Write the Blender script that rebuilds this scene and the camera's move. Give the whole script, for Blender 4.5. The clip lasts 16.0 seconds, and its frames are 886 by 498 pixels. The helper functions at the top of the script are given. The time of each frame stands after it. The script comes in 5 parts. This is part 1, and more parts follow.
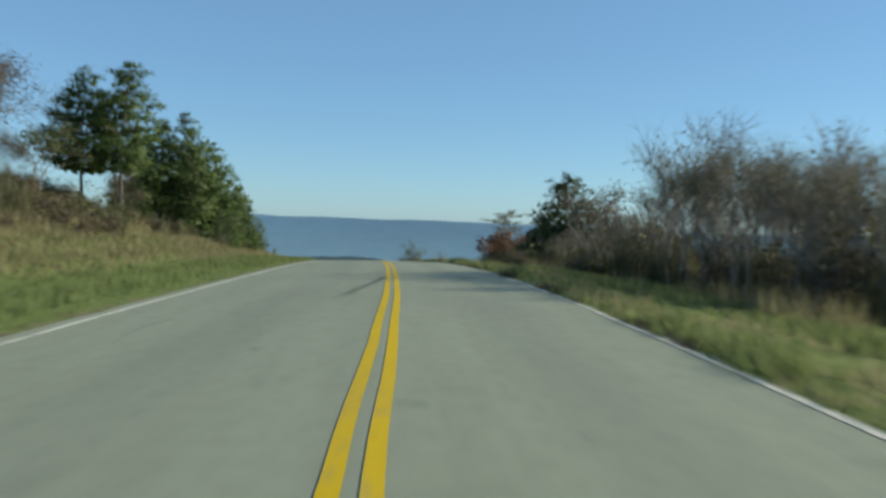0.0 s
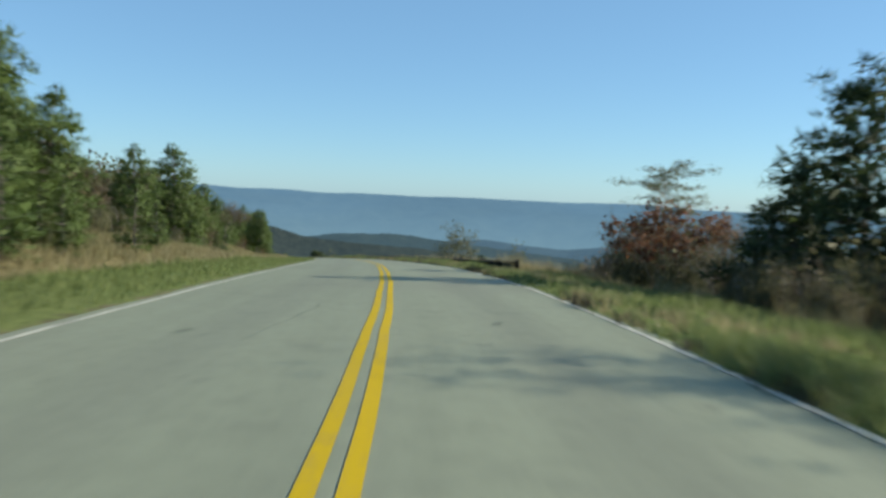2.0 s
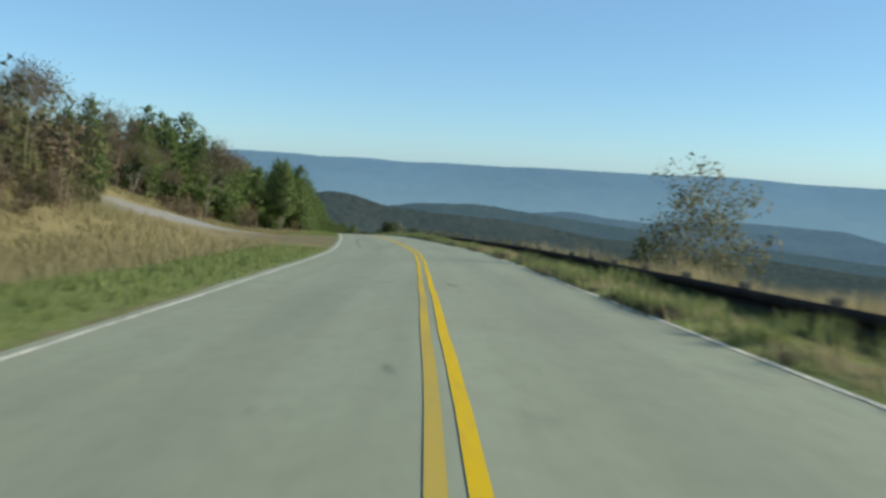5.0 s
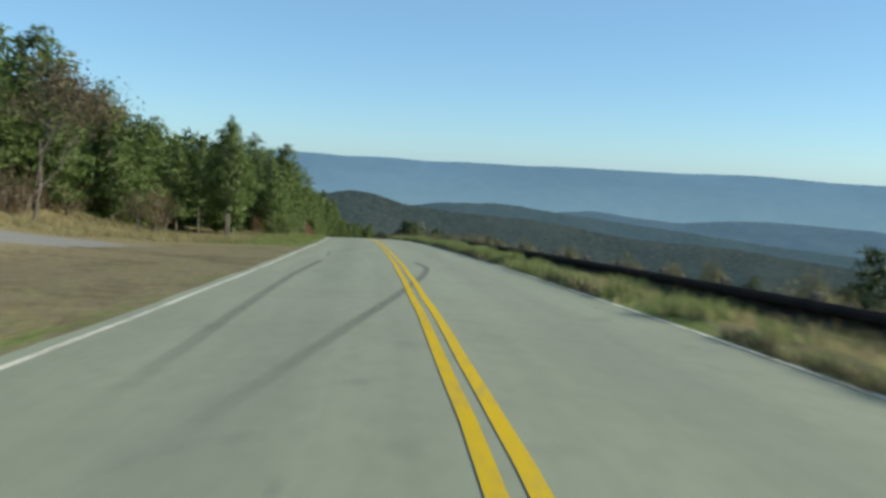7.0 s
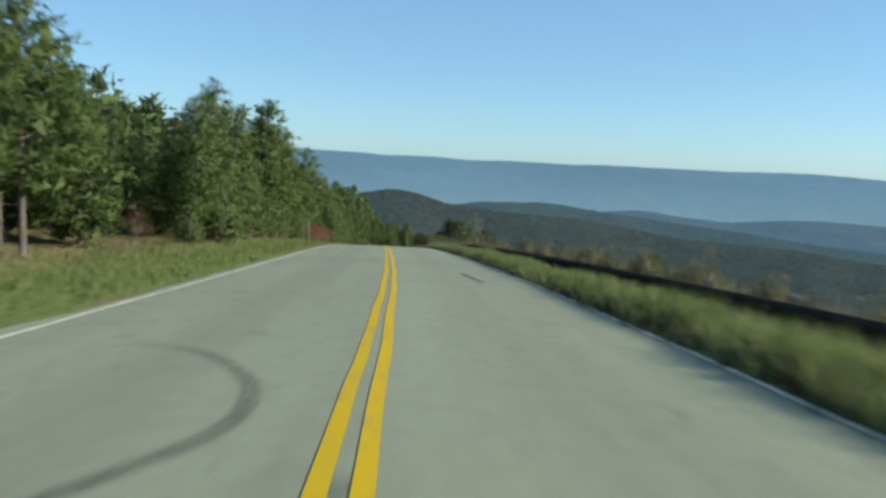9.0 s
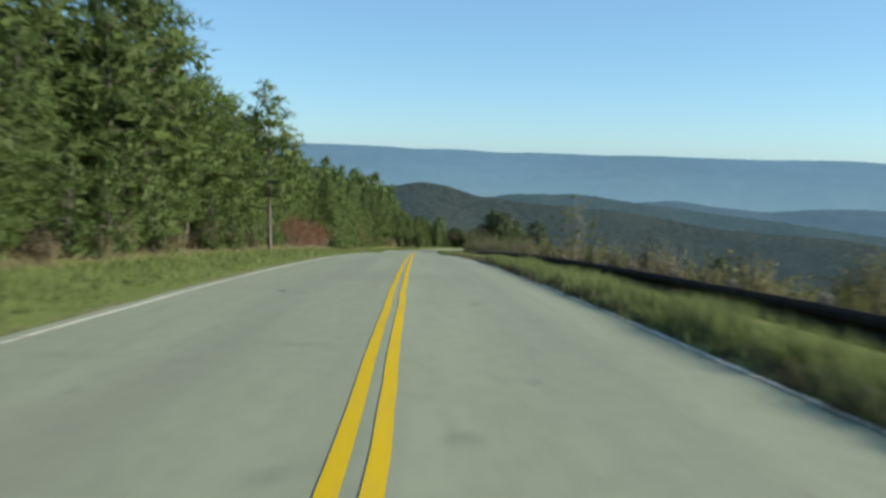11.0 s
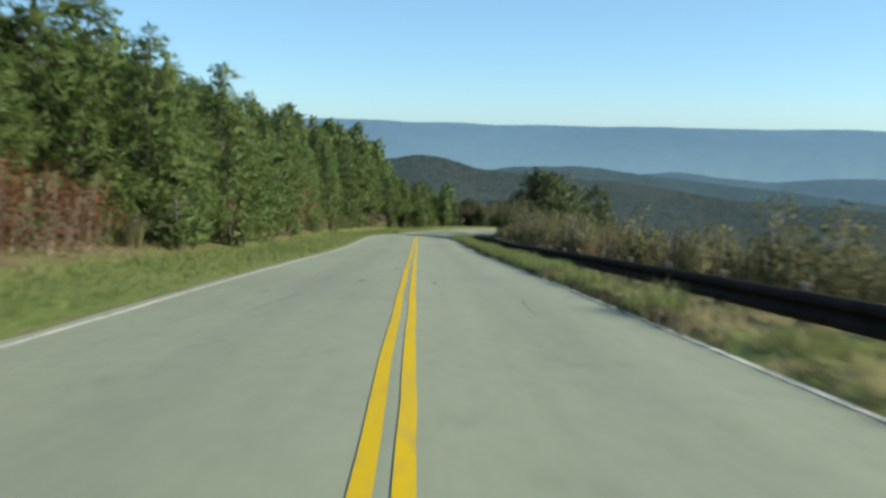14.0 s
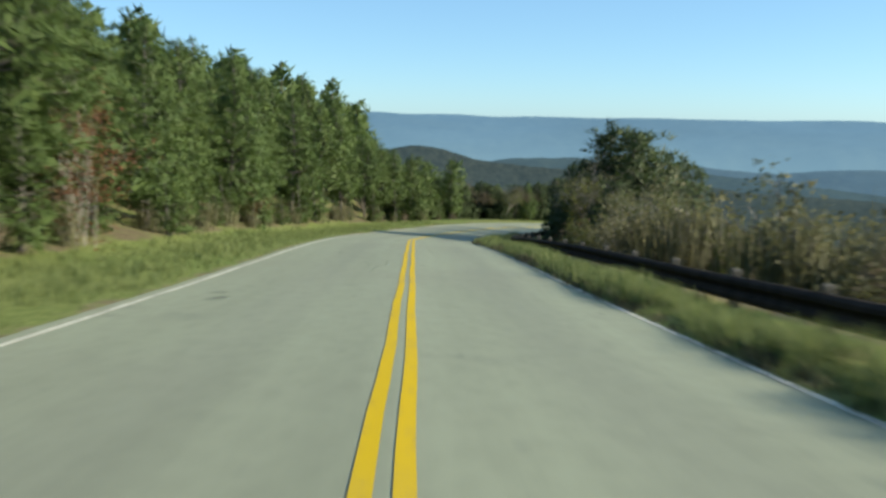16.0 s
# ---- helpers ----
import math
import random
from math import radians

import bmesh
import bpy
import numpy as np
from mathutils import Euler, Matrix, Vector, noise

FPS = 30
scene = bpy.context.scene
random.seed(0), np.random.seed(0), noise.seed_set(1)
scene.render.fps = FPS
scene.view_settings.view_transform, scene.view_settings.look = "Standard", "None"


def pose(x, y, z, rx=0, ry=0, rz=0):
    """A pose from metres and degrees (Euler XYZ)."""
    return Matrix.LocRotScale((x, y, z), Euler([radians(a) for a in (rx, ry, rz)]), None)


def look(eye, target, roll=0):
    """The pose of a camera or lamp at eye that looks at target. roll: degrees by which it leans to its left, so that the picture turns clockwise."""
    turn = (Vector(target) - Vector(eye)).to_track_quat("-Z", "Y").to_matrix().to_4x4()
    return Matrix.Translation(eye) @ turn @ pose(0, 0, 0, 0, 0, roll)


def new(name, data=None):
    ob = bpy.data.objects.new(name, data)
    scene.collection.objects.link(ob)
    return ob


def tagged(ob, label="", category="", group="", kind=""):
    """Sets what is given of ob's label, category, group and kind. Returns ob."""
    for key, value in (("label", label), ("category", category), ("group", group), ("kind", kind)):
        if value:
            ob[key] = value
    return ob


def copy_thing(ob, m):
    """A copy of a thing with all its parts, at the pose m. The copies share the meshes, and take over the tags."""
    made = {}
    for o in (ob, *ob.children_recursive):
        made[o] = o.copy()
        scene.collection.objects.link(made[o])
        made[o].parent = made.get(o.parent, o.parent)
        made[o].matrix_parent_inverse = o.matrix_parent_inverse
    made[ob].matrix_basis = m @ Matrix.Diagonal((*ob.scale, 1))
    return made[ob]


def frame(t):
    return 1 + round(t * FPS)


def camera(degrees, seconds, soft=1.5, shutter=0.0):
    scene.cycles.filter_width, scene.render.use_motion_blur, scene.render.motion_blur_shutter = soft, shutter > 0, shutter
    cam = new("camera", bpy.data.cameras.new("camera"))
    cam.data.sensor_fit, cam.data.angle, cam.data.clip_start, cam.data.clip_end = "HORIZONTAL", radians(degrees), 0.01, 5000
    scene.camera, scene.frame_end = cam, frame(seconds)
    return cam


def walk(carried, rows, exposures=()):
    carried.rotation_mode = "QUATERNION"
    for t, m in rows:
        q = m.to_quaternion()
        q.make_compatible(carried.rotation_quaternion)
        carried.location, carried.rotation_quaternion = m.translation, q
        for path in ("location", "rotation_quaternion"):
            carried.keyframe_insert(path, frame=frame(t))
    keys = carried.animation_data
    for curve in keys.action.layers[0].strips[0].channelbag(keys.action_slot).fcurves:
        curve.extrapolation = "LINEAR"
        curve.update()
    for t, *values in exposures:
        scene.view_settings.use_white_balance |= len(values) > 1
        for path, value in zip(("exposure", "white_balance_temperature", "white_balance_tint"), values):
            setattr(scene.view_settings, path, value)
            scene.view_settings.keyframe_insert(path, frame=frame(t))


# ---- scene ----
cam = camera(55.2, 16.0, soft=3.0, shutter=0.45)


def eye(x, y, z, yaw, pitch, roll):
    return pose(x, y, z, 90 + pitch, 0, yaw) @ pose(0, 0, 0, 0, 0, roll)


# seconds, x, y, z, yaw, pitch, roll of the camera behind the windscreen
PATH = [
    (0.0, 0.00, 0.00, 0.00, 0.00, -1.94, 1.81),
    (0.5, -0.36, 9.24, -0.09, 0.48, -2.46, 1.99),
    (1.0, -0.80, 18.45, -0.23, 0.96, -2.59, 1.98),
    (1.5, -1.34, 27.65, -0.44, 1.66, -3.22, 2.04),
    (2.0, -2.01, 36.83, -0.72, 2.59, -3.55, 2.22),
    (2.5, -2.84, 46.03, -1.06, 3.59, -3.91, 2.41),
    (3.0, -3.85, 55.24, -1.50, 4.87, -4.63, 2.51),
    (3.5, -5.07, 64.43, -2.03, 6.05, -5.08, 2.52),
    (4.0, -6.45, 73.61, -2.62, 6.94, -5.41, 2.47),
    (4.5, -7.95, 82.77, -3.26, 7.57, -5.63, 2.60),
    (5.0, -9.53, 91.93, -3.93, 8.02, -5.76, 2.80),
    (5.5, -11.19, 101.08, -4.61, 8.36, -5.81, 2.99),
    (6.0, -12.89, 110.23, -5.30, 8.68, -5.83, 3.08),
    (6.5, -14.66, 119.38, -5.99, 9.04, -5.83, 3.00),
    (7.0, -16.49, 128.53, -6.68, 9.53, -5.84, 2.64),
    (7.5, -18.42, 137.64, -7.38, 10.20, -5.89, 2.37),
    (8.0, -20.47, 146.80, -8.07, 10.78, -5.76, 2.50),
    (8.5, -22.62, 156.07, -8.78, 11.31, -5.89, 2.69),
    (9.0, -24.90, 165.30, -9.51, 12.35, -6.00, 2.42),
    (9.5, -27.33, 174.50, -10.25, 13.16, -6.10, 2.16),
    (10.0, -29.87, 183.68, -11.00, 13.75, -6.21, 1.92),
    (10.5, -32.48, 192.83, -11.77, 14.15, -6.34, 1.70),
    (11.0, -35.15, 201.97, -12.57, 14.37, -6.49, 1.51),
    (11.5, -37.84, 211.11, -13.40, 14.44, -6.69, 1.36),
    (12.0, -40.53, 220.26, -14.26, 14.37, -6.93, 1.25),
    (12.5, -43.20, 229.39, -15.18, 14.27, -7.33, 1.28),
    (13.0, -45.85, 238.47, -16.17, 14.29, -7.95, 1.17),
    (13.5, -48.49, 247.50, -17.20, 14.31, -7.93, 0.94),
    (14.0, -51.13, 256.57, -18.26, 14.25, -8.19, 0.87),
    (14.5, -53.77, 265.69, -19.34, 14.19, -8.30, 0.86),
    (15.0, -56.40, 274.83, -20.44, 14.16, -8.27, 0.76),
    (15.5, -59.04, 284.00, -21.54, 14.07, -8.48, 0.80),
    (16.0, -61.67, 293.18, -22.69, 13.96, -8.67, 0.77),
]
walk(cam, [(t, eye(*p)) for t, *p in PATH], exposures=[(0.0, 0.24, 6740, 4), (1.0, 0.43, 6760, 4), (3.0, 0.46, 6820, 4), (7.0, 0.50, 6880, 4), (9.0, 0.52, 6880, 4), (12.5, 0.64, 6930, 4), (16.0, 0.74, 6960, 4)])


# ---- sky and sun ----
SUN_EL, SUN_AZ = 24.0, 8.0  # degrees; azimuth counted from +x towards +y
world = bpy.data.worlds.new("world")
scene.world = world
world.use_nodes = True
wn = world.node_tree.nodes
wl = world.node_tree.links
sky = wn.new("ShaderNodeTexSky")
sky.sky_type = "NISHITA"
sky.sun_disc = False
sky.sun_elevation = radians(SUN_EL)
sky.sun_rotation = radians(90 - SUN_AZ)
sky.altitude = 1000
sky.air_density = 0.9
sky.dust_density = 0.6
sky.ozone_density = 2.2
tint = wn.new("ShaderNodeMix")
tint.data_type, tint.blend_type = "RGBA", "MULTIPLY"
tint.inputs[0].default_value = 1.0
tint.inputs[7].default_value = (0.77, 0.985, 1.10, 1)
wl.new(sky.outputs[0], tint.inputs[6])
even = wn.new("ShaderNodeMix")
even.data_type = "RGBA"
even.inputs[0].default_value = 0.42
even.inputs[7].default_value = (1.66, 3.16, 5.4, 1)
wl.new(tint.outputs[2], even.inputs[6])
wl.new(even.outputs[2], wn["Background"].inputs[0])
wn["Background"].inputs[1].default_value = 0.112

sun = new("sun", bpy.data.lights.new("sun", "SUN"))
sun.data.energy = 5.0
sun.data.angle = radians(0.6)
sun.data.color = (1.0, 0.92, 0.77)
a, e = radians(SUN_AZ), radians(SUN_EL)
sun_from = Vector((math.cos(a) * math.cos(e), math.sin(a) * math.cos(e), math.sin(e)))
sun.matrix_world = look(sun_from * 200, (0, 0, 0))


# ---- materials ----
def mat(name):
    m = bpy.data.materials.new(name)
    m.use_nodes = True
    nt = m.node_tree
    return m, nt, nt.nodes["Principled BSDF"], nt.nodes["Material Output"]


def node(nt, kind, **kw):
    n = nt.nodes.new(kind)
    for k, v in kw.items():
        n.inputs[k.replace("_", " ")].default_value = v
    return n


def noise_tex(nt, scale, detail=4.0, rough=0.55, coords=None):
    n = node(nt, "ShaderNodeTexNoise", Scale=scale, Detail=detail, Roughness=rough)
    if coords is None:
        coords = nt.nodes.new("ShaderNodeNewGeometry").outputs["Position"]
    nt.links.new(coords, n.inputs["Vector"])
    return n.outputs["Fac"]


def ramp(nt, fac, stops):
    r = nt.nodes.new("ShaderNodeValToRGB")
    els = r.color_ramp.elements
    while len(els) < len(stops):
        els.new(0.5)
    for el, (p, c) in zip(els, stops):
        el.position = p
        el.color = c if len(c) == 4 else (*c, 1)
    nt.links.new(fac, r.inputs[0])
    return r.outputs[0]


def mix(nt, fac, a, b, blend="MIX"):
    m = nt.nodes.new("ShaderNodeMix")
    m.data_type = "RGBA"
    m.blend_type = blend
    for sock, v in ((m.inputs[0], fac), (m.inputs[6], a), (m.inputs[7], b)):
        if isinstance(v, bpy.types.NodeSocket):
            nt.links.new(v, sock)
        elif isinstance(v, tuple):
            sock.default_value = (*v, 1) if len(v) == 3 else v
        else:
            sock.default_value = v
    return m.outputs[2]


def maths(nt, op, a, b=0.0):
    m = nt.nodes.new("ShaderNodeMath")
    m.operation = op
    for sock, v in zip(m.inputs, (a, b)):
        if isinstance(v, bpy.types.NodeSocket):
            nt.links.new(v, sock)
        else:
            sock.default_value = v
    return m.outputs[0]


def step(nt, v, lo, hi):
    r = nt.nodes.new("ShaderNodeMapRange")
    r.interpolation_type = "SMOOTHSTEP"
    nt.links.new(v, r.inputs[0])
    r.inputs[1].default_value, r.inputs[2].default_value = lo, hi
    return r.outputs[0]


def bump(nt, bsdf, height, strength=0.4, distance=0.02):
    b = nt.nodes.new("ShaderNodeBump")
    b.inputs["Strength"].default_value = strength
    b.inputs["Distance"].default_value = distance
    nt.links.new(height, b.inputs["Height"])
    nt.links.new(b.outputs[0], bsdf.inputs["Normal"])


def attr(nt, name):
    n = nt.nodes.new("ShaderNodeAttribute")
    n.attribute_name = name
    return n.outputs["Fac"]


def island(nt):
    return nt.nodes.new("ShaderNodeNewGeometry").outputs["Random Per Island"]


def obj_random(nt):
    return nt.nodes.new("ShaderNodeObjectInfo").outputs["Random"]


def m_asphalt():
    m, nt, b, o = mat("asphalt")
    u = attr(nt, "lateral")
    s = attr(nt, "along")
    comb = nt.nodes.new("ShaderNodeCombineXYZ")
    nt.links.new(u, comb.inputs[0])
    nt.links.new(maths(nt, "MULTIPLY", s, 0.06), comb.inputs[1])
    long_n = noise_tex(nt, 1.3, 5, 0.6, comb.outputs[0])
    big = noise_tex(nt, 0.12, 3)
    grain = noise_tex(nt, 60, 3, 0.7)
    base = ramp(nt, long_n, [(0.3, (0.196, 0.216, 0.152)), (0.7, (0.252, 0.276, 0.195))])
    base = mix(nt, maths(nt, "MULTIPLY", step(nt, big, 0.45, 0.7), 0.35), base, (0.165, 0.161, 0.128))
    base = mix(nt, maths(nt, "MULTIPLY", grain, 0.5), base, (0.272, 0.284, 0.210))
    patch = noise_tex(nt, 0.55, 6, 0.75)
    base = mix(nt, maths(nt, "MULTIPLY", step(nt, patch, 0.57, 0.70), 0.32), base, (0.11, 0.112, 0.095))
    mottle = noise_tex(nt, 4.5, 4, 0.7)
    base = mix(nt, maths(nt, "MULTIPLY", step(nt, mottle, 0.42, 0.68), 0.30), base, (0.150, 0.158, 0.115))
    # small oil spots
    spots = noise_tex(nt, 1.7, 3, 0.6)
    base = mix(nt, maths(nt, "MULTIPLY", step(nt, spots, 0.66, 0.74), 0.45), base, (0.085, 0.083, 0.076))
    # oil along the middle of each lane
    lane = maths(nt, "ABSOLUTE", maths(nt, "SUBTRACT", maths(nt, "ABSOLUTE", u), 1.75))
    oil = maths(nt, "MULTIPLY", maths(nt, "SUBTRACT", 1.0, step(nt, lane, 0.1, 0.8)), 0.16)
    base = mix(nt, oil, base, (0.12, 0.118, 0.108))
    nt.links.new(base, b.inputs["Base Color"])
    b.inputs["Roughness"].default_value = 0.85
    b.inputs["Specular IOR Level"].default_value = 0.3
    bump(nt, b, grain, 0.35, 0.006)
    return m


def m_paint(name, col, worn, lo=0.72, hi=0.86):
    """Road paint. The attribute "fade" tells where traffic has worn it thin."""
    m, nt, b, o = mat(name)
    n = noise_tex(nt, 9, 5, 0.7)
    n2 = noise_tex(nt, 0.6, 3)
    w = step(nt, maths(nt, "ADD", n, maths(nt, "MULTIPLY", n2, 0.35)), lo, hi)
    c = mix(nt, maths(nt, "MULTIPLY", w, worn), col, (0.20, 0.195, 0.17))
    c = mix(nt, attr(nt, "fade"), c, (0.20, 0.205, 0.15))
    c = mix(nt, maths(nt, "MULTIPLY", noise_tex(nt, 40, 2), 0.3), c, tuple(k * 0.7 for k in col))
    nt.links.new(c, b.inputs["Base Color"])
    b.inputs["Roughness"].default_value = 0.85
    b.inputs["Specular IOR Level"].default_value = 0.12
    return m


def m_skid():
    m, nt, b, o = mat("tyre_rubber_mark")
    b.inputs["Base Color"].default_value = (0.055, 0.055, 0.052, 1)
    b.inputs["Roughness"].default_value = 0.8
    tr = nt.nodes.new("ShaderNodeBsdfTransparent")
    ms = nt.nodes.new("ShaderNodeMixShader")
    n = noise_tex(nt, 14, 4, 0.7)
    f = maths(nt, "MULTIPLY", step(nt, n, 0.3, 0.62), attr(nt, "dark"))
    nt.links.new(f, ms.inputs[0])
    nt.links.new(tr.outputs[0], ms.inputs[1])
    nt.links.new(b.outputs[0], ms.inputs[2])
    nt.links.new(ms.outputs[0], o.inputs[0])
    return m


def m_ground():
    m, nt, b, o = mat("roadside_ground")
    fine, mid, big = noise_tex(nt, 7, 5, 0.65), noise_tex(nt, 0.9, 4), noise_tex(nt, 0.11, 3)
    green = ramp(nt, fine, [(0.3, (0.065, 0.100, 0.024)), (0.7, (0.19, 0.225, 0.068))])
    tan = ramp(nt, fine, [(0.3, (0.13, 0.105, 0.048)), (0.7, (0.27, 0.228, 0.118))])
    litter = ramp(nt, fine, [(0.3, (0.070, 0.056, 0.034)), (0.7, (0.18, 0.145, 0.088))])
    soil = ramp(nt, fine, [(0.3, (0.105, 0.088, 0.050)), (0.7, (0.235, 0.198, 0.120))])
    soil = mix(nt, maths(nt, "MULTIPLY", step(nt, noise_tex(nt, 0.35, 5, 0.65), 0.48, 0.62), 0.65), soil, (0.085, 0.070, 0.040))
    gravel = ramp(nt, noise_tex(nt, 22, 3, 0.7), [(0.3, (0.13, 0.128, 0.118)), (0.7, (0.28, 0.275, 0.255))])
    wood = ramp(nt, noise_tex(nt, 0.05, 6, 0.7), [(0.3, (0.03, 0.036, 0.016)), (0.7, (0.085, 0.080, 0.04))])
    wob = maths(nt, "SUBTRACT", mid, 0.5)
    dry = step(nt, maths(nt, "ADD", attr(nt, "dry"), wob), 0.35, 0.65)
    lit = step(nt, maths(nt, "ADD", attr(nt, "litter"), wob), 0.35, 0.65)
    sl = step(nt, maths(nt, "ADD", attr(nt, "soil"), maths(nt, "MULTIPLY", maths(nt, "SUBTRACT", noise_tex(nt, 2.5, 5), 0.5), 1.5)), 0.35, 0.65)
    gr = step(nt, maths(nt, "ADD", attr(nt, "gravel"), wob), 0.35, 0.65)
    c = mix(nt, maths(nt, "MULTIPLY", step(nt, big, 0.4, 0.7), 0.22), green, tan)
    c = mix(nt, dry, c, tan)
    c = mix(nt, maths(nt, "MULTIPLY", step(nt, noise_tex(nt, 0.45, 5, 0.7), 0.47, 0.63), maths(nt, "MULTIPLY", dry, 0.5)), c, litter)
    c = mix(nt, lit, c, litter)
    c = mix(nt, sl, c, soil)
    c = mix(nt, gr, c, gravel)
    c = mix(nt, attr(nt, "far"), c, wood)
    nt.links.new(c, b.inputs["Base Color"])
    b.inputs["Roughness"].default_value = 0.95
    b.inputs["Specular IOR Level"].default_value = 0.1
    bump(nt, b, fine, 0.7, 0.06)
    return m


def m_leaf(name, lo, hi, trans=0.3, spread=None):
    m, nt, b, o = mat(name)
    r = island(nt)
    c = ramp(nt, r, [(0.0, lo), (1.0, hi)])
    if spread:
        c = mix(nt, maths(nt, "MULTIPLY", obj_random(nt), 0.6), c, spread)
    c = mix(nt, maths(nt, "MULTIPLY", noise_tex(nt, 0.7, 2), 0.5), c, tuple(0.5 * k for k in lo))
    nt.links.new(c, b.inputs["Base Color"])
    b.inputs["Roughness"].default_value = 0.6
    b.inputs["Specular IOR Level"].default_value = 0.25
    t = nt.nodes.new("ShaderNodeBsdfTranslucent")
    nt.links.new(c, t.inputs[0])
    ms = nt.nodes.new("ShaderNodeMixShader")
    ms.inputs[0].default_value = trans
    nt.links.new(b.outputs[0], ms.inputs[1])
    nt.links.new(t.outputs[0], ms.inputs[2])
    nt.links.new(ms.outputs[0], o.inputs[0])
    return m


def m_bark(name, lo, hi):
    m, nt, b, o = mat(name)
    co = nt.nodes.new("ShaderNodeTexCoord")
    mp = nt.nodes.new("ShaderNodeMapping")
    mp.inputs["Scale"].default_value = (6, 6, 1.2)
    nt.links.new(co.outputs["Object"], mp.inputs[0])
    n = noise_tex(nt, 2.0, 5, 0.7, mp.outputs[0])
    nt.links.new(ramp(nt, n, [(0.3, lo), (0.7, hi)]), b.inputs["Base Color"])
    b.inputs["Roughness"].default_value = 0.9
    bump(nt, b, n, 0.6, 0.03)
    return m


def m_rail():
    m, nt, b, o = mat("weathered_steel")
    n, n2 = noise_tex(nt, 3, 5, 0.65), noise_tex(nt, 28, 3)
    c = ramp(nt, n, [(0.3, (0.020, 0.016, 0.014)), (0.7, (0.055, 0.040, 0.032))])
    c = mix(nt, maths(nt, "MULTIPLY", n2, 0.4), c, (0.032, 0.029, 0.027))
    nt.links.new(c, b.inputs["Base Color"])
    b.inputs["Roughness"].default_value = 1.0
    b.inputs["Specular IOR Level"].default_value = 0.05
    bump(nt, b, n2, 0.3, 0.004)
    return m


def m_distance(name, forest, haze, amount, scale, crest=None, foot=None):
    """Wooded ridges with the blue haze of distance painted over them as emission."""
    m, nt, b, o = mat(name)
    n = noise_tex(nt, scale, 8, 0.72)
    n2 = noise_tex(nt, scale * 0.13, 4)
    c = ramp(nt, n, [(0.38, tuple(k * 0.25 for k in forest)), (0.62, tuple(k * 1.35 for k in forest))])
    c = mix(nt, maths(nt, "MULTIPLY", step(nt, n2, 0.5, 0.62), 0.4), c, tuple(k * 1.7 for k in forest))
    nt.links.new(c, b.inputs["Base Color"])
    b.inputs["Roughness"].default_value = 1.0
    b.inputs["Specular IOR Level"].default_value = 0.0
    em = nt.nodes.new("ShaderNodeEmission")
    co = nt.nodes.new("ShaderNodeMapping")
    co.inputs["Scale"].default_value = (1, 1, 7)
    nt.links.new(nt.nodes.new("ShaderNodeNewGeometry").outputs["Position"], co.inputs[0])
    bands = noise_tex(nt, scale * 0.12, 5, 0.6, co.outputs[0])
    glow = ramp(nt, bands, [(0.3, tuple(k * 0.92 for k in haze)), (0.7, tuple(k * 1.09 for k in haze))])
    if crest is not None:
        # the painted haze turns paler towards the valley floor
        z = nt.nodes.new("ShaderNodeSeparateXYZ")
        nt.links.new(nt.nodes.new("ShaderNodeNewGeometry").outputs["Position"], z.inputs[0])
        glow = mix(nt, maths(nt, "MULTIPLY", maths(nt, "SUBTRACT", 1.0, step(nt, z.outputs["Z"], foot, crest)), 0.8), glow, tuple(k * f for k, f in zip(haze, (1.40, 1.28, 1.14))))
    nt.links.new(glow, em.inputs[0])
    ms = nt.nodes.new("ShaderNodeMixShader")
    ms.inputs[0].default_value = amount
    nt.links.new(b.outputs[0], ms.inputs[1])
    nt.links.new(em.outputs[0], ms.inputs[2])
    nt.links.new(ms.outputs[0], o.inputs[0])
    return m


ASPHALT = m_asphalt()
YELLOW = m_paint("yellow_paint", (0.55, 0.37, 0.012), 0.6)
WHITE = m_paint("white_paint", (0.60, 0.575, 0.48), 0.95, 0.66, 0.80)
SKID = m_skid()
GROUND = m_ground()
RAIL = m_rail()
POSTWOOD = m_bark("weathered_post_wood", (0.045, 0.040, 0.032), (0.14, 0.126, 0.10))
PINE_BARK = m_bark("pine_bark", (0.058, 0.050, 0.043), (0.18, 0.16, 0.14))
GREY_BARK = m_bark("grey_bark", (0.12, 0.108, 0.090), (0.34, 0.31, 0.265))
NEEDLES = m_leaf("pine_needles", (0.078, 0.122, 0.036), (0.124, 0.176, 0.051), 0.40, (0.086, 0.136, 0.042))
DARK_NEEDLES = m_leaf("dark_needles", (0.036, 0.060, 0.024), (0.080, 0.112, 0.042), 0.35)
BROWN_LEAF = m_leaf("brown_oak_leaves", (0.100, 0.078, 0.052), (0.225, 0.170, 0.110), 0.4, (0.150, 0.128, 0.082))
GREENING_LEAF = m_leaf("yellow_green_leaves", (0.088, 0.105, 0.032), (0.215, 0.225, 0.075), 0.55)
RED_LEAF = m_leaf("rust_red_leaves", (0.145, 0.062, 0.034), (0.30, 0.142, 0.076), 0.48)
OLIVE_LEAF = m_leaf("olive_leaves", (0.085, 0.098, 0.042), (0.215, 0.210, 0.100), 0.48, (0.165, 0.150, 0.086))
TWIG = m_leaf("fine_twigs", (0.11, 0.105, 0.086), (0.28, 0.265, 0.225), 0.45)
GRASS = m_leaf("green_grass_blades", (0.115, 0.155, 0.048), (0.32, 0.365, 0.145), 0.5)
DULL_GRASS = m_leaf("dull_verge_grass", (0.100, 0.145, 0.042), (0.315, 0.35, 0.155), 0.55)
